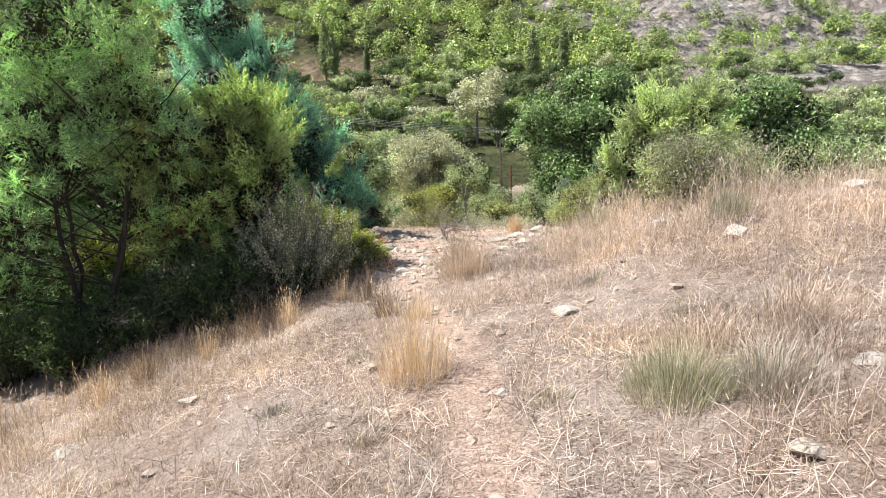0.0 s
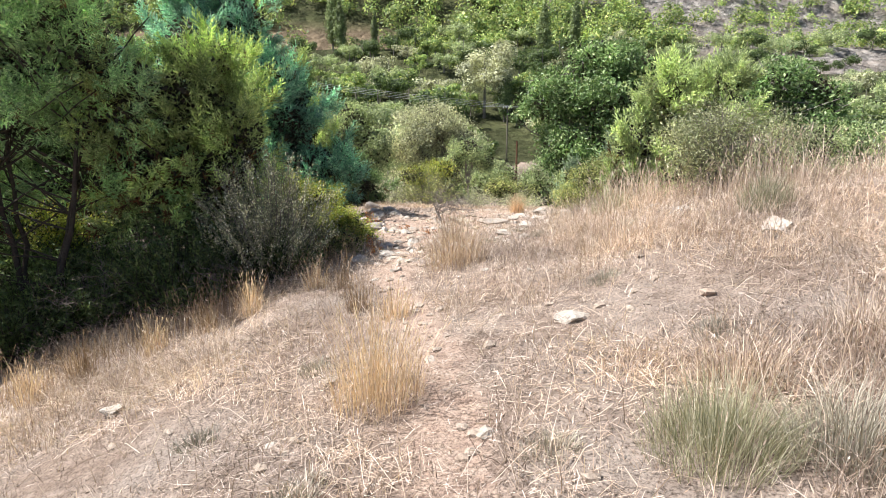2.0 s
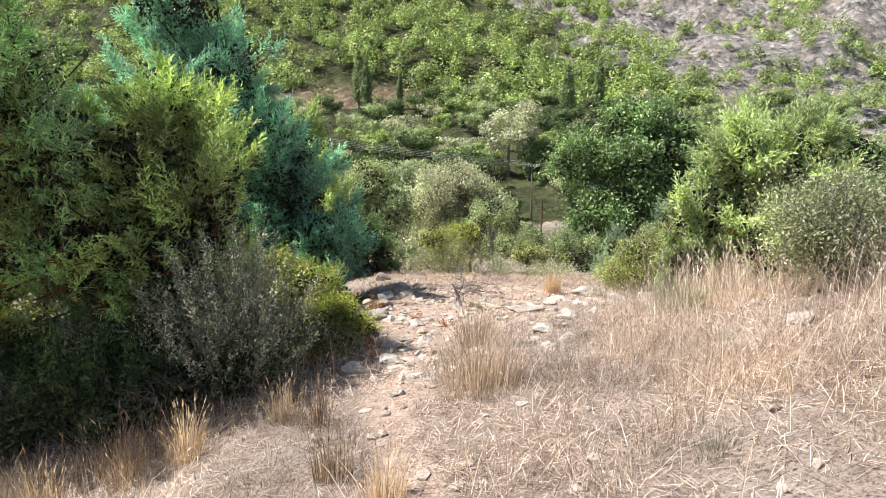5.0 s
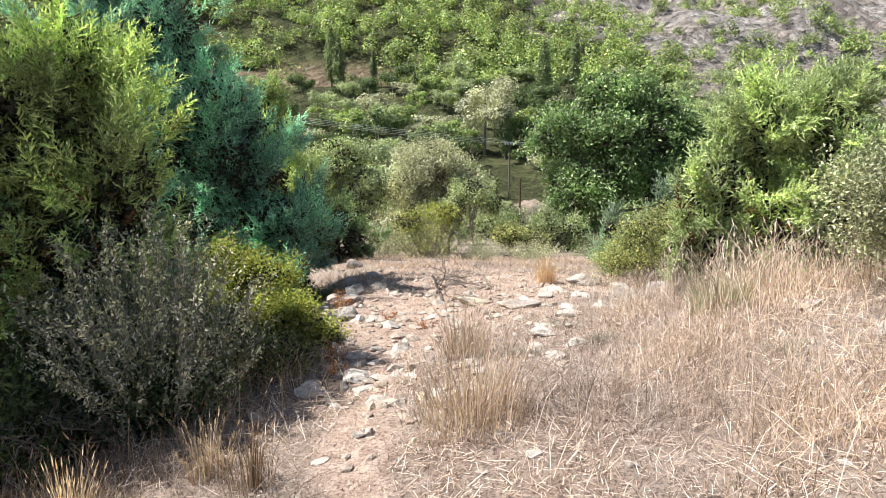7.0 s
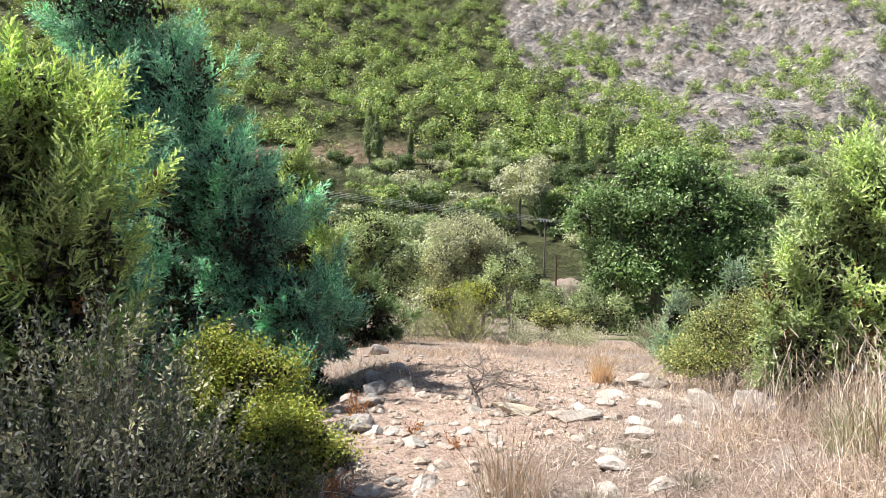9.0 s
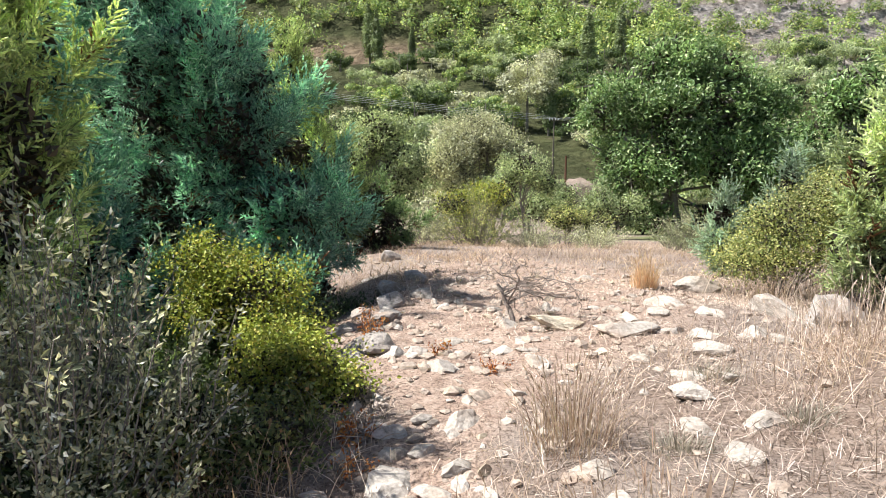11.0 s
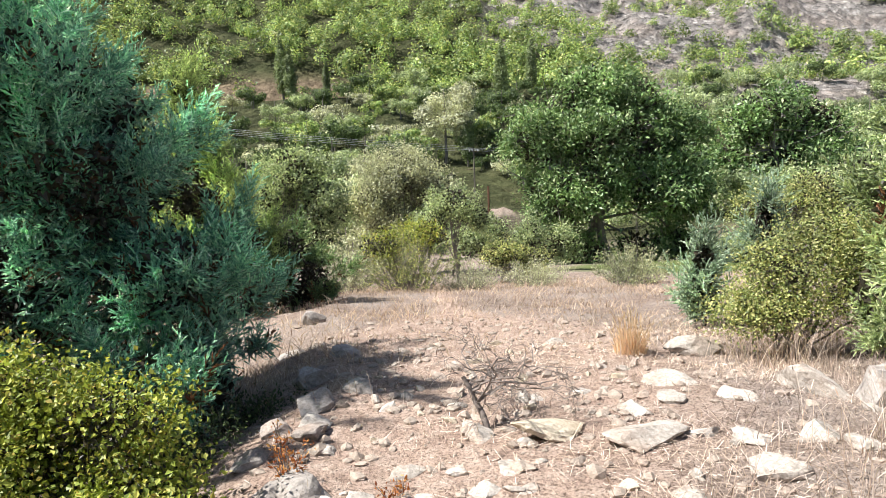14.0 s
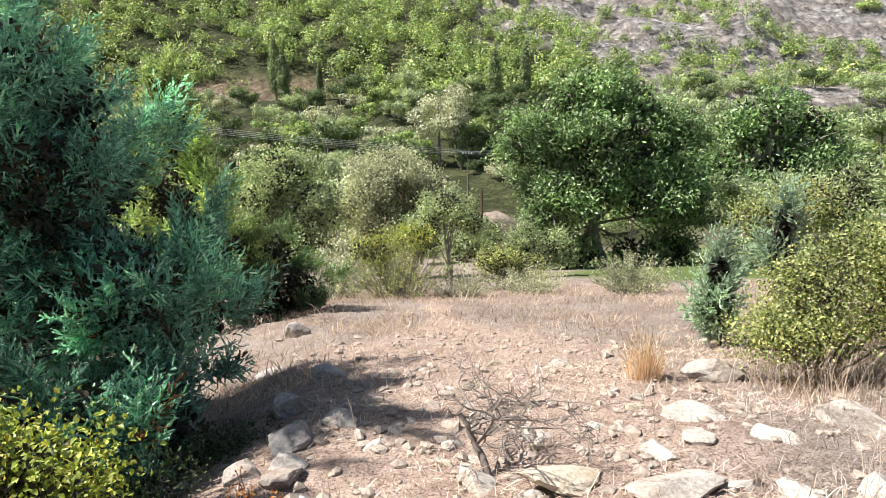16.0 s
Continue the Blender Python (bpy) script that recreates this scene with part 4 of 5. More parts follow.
broadleaf(2.7, 23.0, [(2.7, 23, -1.9, 0.8, 0.6, 0.5), (3.6, 23.4, -2.1, 0.7, 0.6, 0.45)], DULL_YELLOW_LEAF, 6000, 0.07, "yellowish bush at the end of the shelf", 92, stems=7, stem_r=0.02)
WALNUT = [(9.3, 38, 2.6, 2.5, 2.3, 2.2), (11.8, 38.3, 2.0, 2.2, 2.2, 2.1), (7.0, 38, 0.8, 2.3, 2.2, 1.9), (13.4, 38.4, 0.0, 2.2, 2.2, 2.2), (10.2, 36.6, 0.4, 2.8, 2.0, 2.4),
          (7.3, 37.6, -2.0, 1.6, 1.8, 1.7), (8.2, 36.2, -1.7, 2.3, 1.8, 1.8), (12.0, 36.5, -1.6, 2.6, 1.8, 1.7), (14.2, 38, -2.3, 1.7, 1.9, 1.4), (6.9, 36.9, -4.3, 1.5, 1.3, 1.0), (8.6, 36.4, -4.3, 1.7, 1.3, 1.1), (11.4, 36.6, -4.4, 1.8, 1.3, 1.0), (13.6, 37.5, -4.4, 1.6, 1.4, 1.0)]
broadleaf(9.9, 38.0, WALNUT, WALNUT_LEAF, 80000, 0.22, "large dark green walnut tree with a full rounded crown", 41, "walnut_tree", "tree",
          stems=3, stem_r=0.24, limbs=120, shell=0.4, rough=0.4, clump=14, spread=0.5, upward=-0.1, aspect=0.45, bough=0.36, bough_count=16)
broadleaf(25.5, 50.0, [(24.5, 50, 1.4, 3.4, 3.0, 2.6), (28.2, 50.5, 0.6, 3.2, 3.0, 2.8), (22.5, 50, -1.8, 2.8, 2.6, 2.6), (26, 49, -2.2, 3.6, 2.6, 2.4), (30.0, 50, -2.4, 2.2, 2.4, 2.4)], WALNUT_LEAF, 26000, 0.32,
          "big dark green tree standing behind the walnut", 42, "tree", "tree", stems=2, stem_r=0.25, limbs=60, shell=0.3, rough=0.22, clump=14)
broadleaf(12.0, 30.0, [(12, 30, -3.6, 1.4, 1.2, 0.6), (14, 31, -3.6, 1.6, 1.2, 0.7)], FRESH_LEAF, 6000, 0.12, "low green bushes in the shade of the walnut", 43, stems=8, stem_r=0.02)
broadleaf(11.5, 26.0, [(11.4, 26, -1.6, 1.6, 1.2, 0.9), (13.2, 26.5, -1.2, 1.8, 1.3, 1.1)], DULL_YELLOW_LEAF, 9000, 0.1, "yellow-green bush on the slope", 44, stems=8, stem_r=0.03)
broadleaf(15.5, 31.0, [(15.5, 31, -1.6, 2.0, 1.6, 1.6), (18.5, 32, -1.4, 2.2, 1.6, 1.8)], FRESH_LEAF, 10000, 0.14, "green leafy bush on the slope", 45, stems=8, stem_r=0.04)

# ---- the valley and the slope across it ----
def stand(pattern, x, y, size, turn):
    ob = copy_thing(pattern, Matrix.Translation((x, y, float(ground_height(x, y)) - 0.1)) @ Matrix.Rotation(turn, 4, "Z"))
    ob.scale = (size, size, size)
    return ob


POPLAR = tagged(far_tree("poplar_tree", 50, 12.0, 3.0, POPLAR_LEAF, 5000, 0.32), "slender upright poplar on the far slope", "tree", "poplars across the valley")
POPLAR.location = (-21.6, 150, float(ground_height(-21.6, 150)))
for px, py, ps in ((-23.6, 152, 1.08), (20.6, 135, 1.03), (30.0, 152, 0.95), (9.2, 92, 0.66), (-14.5, 153, 0.62)):
    stand(POPLAR, px, py, ps, px)

GREY_TREE = tagged(far_tree("tree", 51, 12.5, 11.5, OLIVE_LEAF, 12000, 0.28), "round grey-green tree across the valley", "tree")
GREY_TREE.location = (6.6, 95, float(ground_height(6.6, 95)) - 0.3)

kinds = [
    tagged(far_tree("tree", 52, 6.0, 6.5, FRESH_LEAF, 2000, 0.28), "light green tree on the far slope", "tree", "trees across the valley"),
    tagged(far_tree("tree", 53, 5.0, 6.0, DARK_LEAF, 2000, 0.28), "dark green tree on the far slope", "tree", "trees across the valley"),
    tagged(far_tree("tree", 54, 4.0, 5.5, OLIVE_LEAF, 1800, 0.27), "grey-green bushy tree on the far slope", "tree", "trees across the valley"),
    tagged(far_tree("tree", 55, 5.5, 5.0, FOREST_LEAF, 2000, 0.28), "yellow-green tree on the far slope", "tree", "trees across the valley"),
]
mid_kinds = [
    tagged(far_tree("tree", 56, 4.5, 4.5, FRESH_LEAF, 4500, 0.14), "light green tree below the shelf", "tree", "trees below the shelf"),
    tagged(far_tree("tree", 57, 4.0, 4.5, DARK_LEAF, 4500, 0.14), "dark green tree below the shelf", "tree", "trees below the shelf"),
    tagged(far_tree("tree", 58, 3.0, 4.0, OLIVE_LEAF, 4000, 0.14), "grey-green bush below the shelf", "tree", "trees below the shelf"),
]
for k, (x, y, size) in enumerate(((-9.5, 26, 1.1), (-6.5, 25, 0.8), (-11, 34, 1.2), (-2.6, 40, 1.0), (-8.5, 42, 1.2), (-14, 44, 1.3), (1.8, 46, 0.9), (-4.0, 50, 1.1), (1.5, 54, 0.9),
                                  (-18, 38, 1.3), (18.5, 40, 1.2), (21, 36, 1.1), (24, 42, 1.2), (30, 44, 1.3), (35, 52, 1.3), (17, 52, 1.1), (-12, 54, 1.1), (-20, 56, 1.2), (-1.2, 26, 0.6), (-4.6, 24, 0.6), (13, 48, 1.2))):
    if k < 3:
        mid_kinds[k].location, mid_kinds[k].scale = (x, y, float(ground_height(x, y)) - 0.1), (size,) * 3
    else:
        stand(mid_kinds[(0, 1, 0, 2, 1)[k % 5]], x, y, size, k * 1.7)

rng = np.random.default_rng(5)
spots = []
while len(spots) < 290:
    y = rng.uniform(58, 158)
    x = y * rng.uniform(-0.75, 0.8)
    if math.hypot(x - 8.8, y - 64) < 6 or (y > 148 and -0.36 < x / y < -0.1) or (abs(x / y - 0.125) < 0.035 and y < 66) or (abs(x / y - 0.068) < 0.05 and 76 < y < 95):
        continue
    if any(math.hypot(x - a, y - b) < 3.0 for a, b in spots):
        continue
    spots.append((x, y))
for k, (x, y) in enumerate(spots):
    pattern = kinds[rng.choice(4, p=(0.28, 0.3, 0.2, 0.22))]
    if k < 4:
        pattern = kinds[k]
        pattern.location = (x, y, float(ground_height(x, y)) - 0.1)
        continue
    tall = rng.uniform(0.7, 1.35)
    if abs(x / y - 0.115) < 0.06 and y < 90:
        tall *= 0.6
    stand(pattern, x, y, tall, rng.uniform(0, 6.28))


def hillside_shrubs():
    """Low trees and scrub on the slope, thinner on the rocks."""
    rng = np.random.default_rng(6)
    pile = Pile()
    n = 36000
    y = 156 + 280 * rng.uniform(0, 1, n) ** 1.25
    x = y * rng.uniform(-0.78, 0.82, n)
    rock, field = rocky_mask(x, y), field_mask(x, y)
    thick = 0.5 + 0.5 * fractal(x * 0.035, y * 0.035, 3, 77)
    chance = np.clip(0.95 - 0.90 * rock, 0, 1) * np.clip(0.25 + thick, 0.1, 1) + 0.30 * rock * np.clip(0.7 + fractal(x * 0.03, y * 0.03, 2, 78), 0, 1.6)
    chance = np.where(rock > 0.5, 0.75 * np.clip(0.5 + fractal(x * 0.05, y * 0.05, 2, 78), 0, 1.4), chance)
    keep = (rng.uniform(0, 1, n) < chance * 0.21 * (1 - 0.97 * field))
    x, y = x[keep], y[keep]
    z = ground_height(x, y)
    size = rng.uniform(1.5, 3.5, len(x)) * (1 - 0.15 * rocky_mask(x, y))
    tall = rng.uniform(0.8, 1.7, len(x))
    each = 150
    d = sphere_dirs(rng, len(x) * each)
    d[:, 2] = np.abs(d[:, 2]) * 1.2 - 0.2
    s = np.repeat(size, each)
    r = rng.uniform(0, 1, len(s)) ** 0.35
    lump = 1 + 0.35 * value_noise(d[:, 0] * 2.5 + s * 40, d[:, 1] * 2.5 + d[:, 2] * 2, 5)
    p = np.stack([np.repeat(x, each), np.repeat(y, each), np.repeat(z + size * tall * 0.5, each)], 1) + d * (s * r * lump)[:, None] * np.stack([np.ones(len(s)), np.ones(len(s)), np.repeat(tall, each)], 1)
    flakes(pile, rng, p, 0.29 * s ** 0.6 * rng.uniform(0.7, 1.4, len(s)), unit(d + np.array([0, 0, 0.3]) + 0.5 * rng.normal(size=d.shape)), np.repeat(rng.uniform(-0.35, 0.35, len(x)), each))
    ob = new("hillside_shrubs", pile.mesh("hillside_shrubs", FOREST_LEAF))
    return tagged(ob, "yellow-green scrub forest covering the slope across the valley", "shrubs", kind="stuff")


hillside_shrubs()


def power_line():
    x0, y0 = 7.6, 71.0
    ob = base("power_pole", x0, y0, "grey weathered wooden power pole in the valley", "pole")
    h = -0.3 - ob.location.z
    pile = Pile()
    tube(pile, [(0, 0, -0.3), (0, 0, h * 0.5), (0, 0, h)], 0.09, 0.06, 8)
    part("shaft", pile, POLE_WOOD, ob, "", True)
    arm = Pile()
    tube(arm, [(-0.45, 0, h - 0.25), (0, 0, h - 0.22), (0.45, 0, h - 0.25)], 0.022, 0.022, 6)
    part("crossarm", arm, RUST, ob, "rusty steel crossarm")
    for k, dx in enumerate((-0.42, -0.15, 0.15, 0.42)):
        cup = Pile()
        tube(cup, [(dx, 0, h - 0.2), (dx, 0, h - 0.1), (dx, 0, h)], 0.07, 0.05, 8)
        part("insulator", cup, CERAMIC, ob, "white ceramic insulator")
        wire = Pile()
        s = np.linspace(0, 1, 30)
        for (ax, ay, az), (bx, by, bz), sag in (((-52, 66 + dx, 8.6), (x0 + dx, y0, -0.3), 0.9), ((x0 + dx, y0, -0.3), (75, 73 + dx, -2.0 + 0.35 * k), 0.9)):
            line = np.stack([ax + (bx - ax) * s, ay + (by - ay) * s, az + (bz - az) * s - sag * 4 * s * (1 - s) + 0.14 * (k - 1.5) * (np.abs(s * (ax < 0) + (1 - s) * (ax > 0) - 1) > 0.02)], 1)
            tube(wire, line, 0.01, 0.01, 4)
        w = new("power_wire", wire.mesh("power_wire", WIRE))
        tagged(w, "thin pale overhead wire strung across the valley", "wire", "overhead wires")
    post = base("post", 7.45, 60.0, "rusty steel post in front of a bare earth bank", "post")
    pile = Pile()
    tube(pile, [(0, 0, -0.3), (0, 0, 2), (0, 0, -3.1 - post.location.z)], 0.1, 0.09, 6)
    part("shaft", pile, RUST, post)


power_line()


# ---- stones ----
def stone_mesh(size, seed, flat, material, level=3):
    """A broken stone: a ball cut by several planes, then roughened."""
    rng = np.random.default_rng(seed)
    bm = bmesh.new()
    bmesh.ops.create_icosphere(bm, subdivisions=level, radius=1.0)
    v = np.array([q.co[:] for q in bm.verts])
    normals = sphere_dirs(rng, 16)
    for nrm, cut in zip(normals, rng.uniform(0.42, 0.78, 16)):
        over = np.maximum(v @ nrm - cut, 0)
        v -= over[:, None] * nrm * 0.95
    for k, s in ((2.0, 0.12), (5.0, 0.09), (11.0, 0.055), (21.0, 0.03)):
        v += v * (s * np.array([noise.noise(Vector(q) * k + Vector((seed, k, 0))) for q in v]))[:, None]
    v *= np.array([size * 0.68, size * 0.68 * rng.uniform(0.65, 0.95), size * 0.68 * flat])
    for q, c in zip(bm.verts, v):
        q.co = c
    me = bpy.data.meshes.new("rock")
    bm.to_mesh(me)
    bm.free()
    me.materials.append(material)
    return me


def put_stone(x, y, size, seed, flat=0.5, material=None, label="pale weathered limestone rock lying in dry grass", tilt=(0, 0), sink=0.36, level=3):
    rng = random.Random(seed)
    ob = new("rock", stone_mesh(size, seed, flat, material or PALE_STONE, level))
    ob.location = (x, y, float(ground_height(x, y)) + size * 0.68 * flat * (0.36 - sink))
    ob.rotation_euler = (radians(tilt[0]) + rng.uniform(-0.12, 0.12), radians(tilt[1]) + rng.uniform(-0.12, 0.12), rng.uniform(0, 6.28))
    return tagged(ob, label, "rock", "rocks along the trail")


SHELF = ((0.65, 10.32, 0.30), (2.24, 10.51, 0.29), (2.28, 9.85, 0.31), (2.37, 9.66, 0.20), (1.97, 10.91, 0.37), (1.61, 10.53, 0.26), (1.86, 10.60, 0.23), (1.81, 10.07, 0.20), (2.00, 9.92, 0.30), (1.92, 9.55, 0.37), (0.23, 11.09, 0.16), (-0.09, 11.16, 0.28), (-0.89, 13.27, 0.42), (-0.49, 10.56, 0.29), (-0.58, 10.24, 0.31), (-0.41, 9.71, 0.32))
SHELF += ((-0.33, 9.98, 0.19), (-0.20, 10.30, 0.20), (-0.15, 9.63, 0.28), (0.00, 9.72, 0.23), (0.22, 9.97, 0.22), (0.50, 9.89, 0.15), (0.61, 9.66, 0.17), (0.20, 9.33, 0.28), (0.80, 9.39, 0.26), (1.40, 9.38, 0.17), (1.58, 9.06, 0.28), (0.55, 10.78, 0.19), (0.32, 9.70, 0.11), (1.42, 11.00, 0.18), (0.73, 9.84, 0.18), (0.79, 9.62, 0.11), (1.57, 12.37, 0.21))
for k, (x, y, w) in enumerate(SHELF):
    # Stones lying in the juniper's shade get the darker grey: shade put into colour.
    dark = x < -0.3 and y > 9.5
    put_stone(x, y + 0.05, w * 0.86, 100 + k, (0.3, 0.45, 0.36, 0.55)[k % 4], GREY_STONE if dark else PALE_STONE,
              "weathered rock made darker grey for the shade of the juniper" if dark else "pale weathered limestone rock on the stony shelf", sink=(0.3, 0.5, 0.4)[k % 3])
TRAILSIDE = ((0.08, 8.04, 0.24), (0.36, 8.11, 0.18), (0.27, 7.93, 0.19), (0.03, 8.29, 0.14), (0.18, 8.30, 0.16), (0.15, 7.75, 0.18), (-0.20, 7.79, 0.27), (-0.07, 7.64, 0.17), (0.29, 7.48, 0.21), (0.68, 7.43, 0.19), (0.37, 8.89, 0.11), (1.54, 8.80, 0.29), (1.50, 8.06, 0.19), (1.74, 8.40, 0.21), (1.43, 8.37, 0.23), (0.15, 8.60, 0.13), (0.37, 8.54, 0.23), (-0.04, 8.50, 0.20), (0.91, 7.95, 0.19), (-0.20, 8.34, 0.17), (1.51, 7.71, 0.13))
for k, (x, y, w) in enumerate(TRAILSIDE):
    put_stone(x, y + 0.03, w * 0.95, 200 + k, (0.4, 0.5, 0.32)[k % 3], label="pale limestone rock beside the trodden trail", sink=(0.35, 0.5, 0.3)[k % 3])
for k in (0, 1, 3, 4, 7, 9):
    ey = 9.6 + 0.31 * k + 0.12 * math.sin(k * 5.1)
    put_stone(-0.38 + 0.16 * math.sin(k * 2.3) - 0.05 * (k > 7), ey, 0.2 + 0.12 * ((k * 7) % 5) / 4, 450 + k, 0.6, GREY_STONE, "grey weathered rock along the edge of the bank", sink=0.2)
SPARSE = ((1.54, 6.23, 0.15), (0.06, 6.69, 0.12), (1.13, 6.44, 0.12), (2.23, 5.83, 0.09), (3.10, 6.78, 0.41), (-0.32, 10.73, 0.30), (1.59, 4.66, 0.25), (0.93, 3.23, 0.13), (-1.56, 4.59, 0.24), (-2.58, 4.46, 0.37), (0.65, 4.22, 0.15), (-0.13, 3.41, 0.10), (3.07, 7.58, 0.28), (1.69, 3.80, 0.11), (3.18, 3.25, 0.29), (2.88, 2.77, 0.30), (2.15, 2.03, 0.23), (5.36, 6.64, 0.68))
for k, (x, y, w) in enumerate(SPARSE):
    put_stone(x, y, w * (1.0 if k in (6, 7, 8) else 0.7), 300 + k, (0.5, 0.4)[k % 2], GREY_STONE if x > 2.5 else None, label="pale stone half hidden in dry grass")


put_stone(1.04, 10.27, 0.42, 411, 0.26, BROWN_STONE, "tilted flat brown stone slab with a dark broken edge", (4, -12), -0.1)
put_stone(1.45, 10.05, 0.45, 412, 0.2, PALE_STONE, "flat pale stone slab sunk in the ground", sink=0.15)
put_stone(2.56, 11.9, 0.42, 413, 0.45, PALE_STONE, "tilted pale rock with a shaded hollow beneath", (0, -16), 0.05)
put_stone(2.75, 10.65, 0.42, 401, 0.6, PALE_STONE, "large pale rock at the foot of the yellow bush")
put_stone(3.05, 10.35, 0.50, 402, 0.75, GREY_STONE, "large rounded brownish-grey boulder beside the bush")
put_stone(3.4, 5.5, 0.42, 403, 0.4, GREY_STONE, "large grey weathered rock on the upper side of the trail")
put_stone(-0.84, 14.95, 0.28, 404, 0.8, GREY_STONE, "dark rock below the juniper", sink=0.1)


def broken_stones():
    """Small angular stones bedded in the trail and the stony shelf, a few shapes used again and again."""
    rng = np.random.default_rng(77)
    shapes = [stone_mesh(1.0, 500 + k, 0.45 + 0.05 * (k % 4), (PALE_STONE, CLOD, PALE_STONE, BROWN_STONE)[k % 4], 2) for k in range(10)]
    placed = 0
    while placed < 190:
        y = rng.uniform(6.6, 12.6)
        mid = np.interp(y, TRAIL_Y, TRAIL_X)
        x = mid + rng.normal(0.25, 0.3 + 0.75 * float(ramp(8.0, 9.8, y)))
        if not -0.45 < x < 3.0 or (y < 8.6 and abs(x - mid) > 0.75):
            continue
        w = 0.05 + 0.11 * rng.uniform(0, 1) ** 2
        ob = new("rock", shapes[placed % len(shapes)])
        ob.scale = (w, w * rng.uniform(0.6, 1.0), w * rng.uniform(0.7, 1.2))
        ob.location = (x, y, float(ground_height(x, y)) + 0.02 * w)
        ob.rotation_euler = (rng.uniform(-0.35, 0.35), rng.uniform(-0.35, 0.35), rng.uniform(0, 6.28))
        tagged(ob, "small angular pale stone bedded in dry soil", "rock", "small stones on the trail")
        placed += 1


broken_stones()


def pebbles():
    """Small stones and clods scattered on the bare soil."""
    rng = np.random.default_rng(8)
    pile = Pile()
    n = 13000
    y = rng.uniform(0.3, 15, n)
    x = rng.uniform(-1.6, 4.0, n)
    shelf = ramp(7.5, 9.5, y) * (1 - ramp(12, 15, y)) * ramp(-1.2, -0.2, x)
    keep = rng.uniform(0, 1, n) < 0.06 + 0.45 * bare_mask(x, y) + 0.4 * shelf
    x, y = x[keep], y[keep]
    bm = bmesh.new()
    bmesh.ops.create_icosphere(bm, subdivisions=1, radius=1.0)
    v0 = np.array([q.co[:] for q in bm.verts])
    f0 = np.array([[q.index for q in f.verts] for f in bm.faces])
    bm.free()
    for a, b in zip(x, y):
        s = 0.006 + 0.055 * rng.uniform(0, 1) ** 5
        v = v0 * rng.uniform(0.7, 1.3, (len(v0), 1)) * np.array([1, rng.uniform(0.6, 1), rng.uniform(0.35, 0.7)]) * s
        c, d = math.cos(a * 50), math.sin(a * 50)
        v = np.stack([v[:, 0] * c - v[:, 1] * d + a, v[:, 0] * d + v[:, 1] * c + b, v[:, 2]], 1)
        v[:, 2] += float(ground_height(a, b)) + 0.1 * s
        pile.add(v, f0)
    ob = new("pebbles", pile.mesh("pebbles", CLOD))
    return tagged(ob, "small pale stones and clods scattered on bare soil", "stones", kind="stuff")


pebbles()


# ---- grass ----
def scatter(rng, n, x0, x1, y0, y1, chance):
    x, y = rng.uniform(x0, x1, n), rng.uniform(y0, y1, n)
    k = rng.uniform(0, 1, n) < chance(x, y)
    return np.stack([x[k], y[k], ground_height(x[k], y[k])], 1)


def grass_density(x, y):
    open_ = 1 - 0.9 * bare_mask(x, y)
    clump = np.clip(0.42 + 0.75 * fractal(x * 1.3, y * 1.3, 3, 90), 0.03, 1)
    shelf = ramp(8.0, 9.5, y) * (1 - ramp(11.5, 14, y)) * (1 - ramp(2.2, 3.2, x))
    wild = 0.35 + 0.65 * ramp(0.9, 1.9, x) + 0.35 * (1 - ramp(-1.3, -0.3, x))
    shade = 1 - 0.75 * (1 - ramp(-2.6, -1.2, x)) * ramp(6.8, 7.6, y)
    return np.clip(open_ * clump * (1 - 0.85 * shelf) * wild * shade, 0, 1)


def grass(name, n, area, height, width, lean, material, label, seed, head=0.14, chance=grass_density):
    rng = np.random.default_rng(seed)
    p = scatter(rng, n, *area, chance)
    p[:, 2] -= 0.01
    k = len(p)
    patch = 0.55 + 0.55 * np.clip(0.5 + value_noise(p[:, 0] * 0.7, p[:, 1] * 0.7, 33), 0, 1)
    pile = Pile()
    blades(pile, rng, p, height * patch * rng.uniform(0.35, 1.15, k), width * rng.uniform(0.7, 1.4, k), lean * rng.uniform(0.05, 1.0, k), head)
    return tagged(new(name, pile.mesh(name, material)), label, "grass", kind="stuff")


grass("dry_grass", 120000, (-4.2, 6.5, -0.2, 12.5), 0.33, 0.0016, 1.15, STRAW, "tall dry straw-coloured grass on the slope", 1, 0.09)
grass("dry_grass", 52000, (-4.2, 6.5, -0.2, 12.5), 0.30, 0.0016, 0.95, REDDISH_STRAW, "reddish-brown dry grass on the slope", 2)
grass("short_grass", 190000, (-3.6, 5.5, -0.2, 13.5), 0.085, 0.0017, 1.6, LITTER, "short bleached grass stubble", 3, 0.0,
      lambda x, y: np.clip(0.3 + 0.8 * grass_density(x, y), 0, 1) * (1 - 0.55 * bare_mask(x, y)))
grass("far_grass", 42000, (-5, 13, 12, 23), 0.15, 0.0038, 2.2, REDDISH_STRAW, "dry grass on the shelf above the valley", 4, 0.0,
      lambda x, y: np.clip(0.65 + 0.5 * fractal(x * 0.8, y * 0.8, 2, 91), 0, 1) * (1 - 0.6 * ramp(8, 12, x)))
grass("far_grass", 20000, (5.5, 14, 1, 13), 0.34, 0.006, 0.7, STRAW, "dry grass higher on the slope", 5, 0.14)
grass("dry_grass", 12000, (2.3, 6.0, 6.6, 10.2), 0.55, 0.0024, 0.7, STRAW, "tall pale grass on the crest of the bank", 7, 0.12,
      lambda x, y: np.clip(0.45 + 0.8 * fractal(x * 1.5, y * 1.5, 2, 98), 0, 1) * ramp(2.3, 3.1, x) * (1 - ramp(9.2, 10.2, y)))
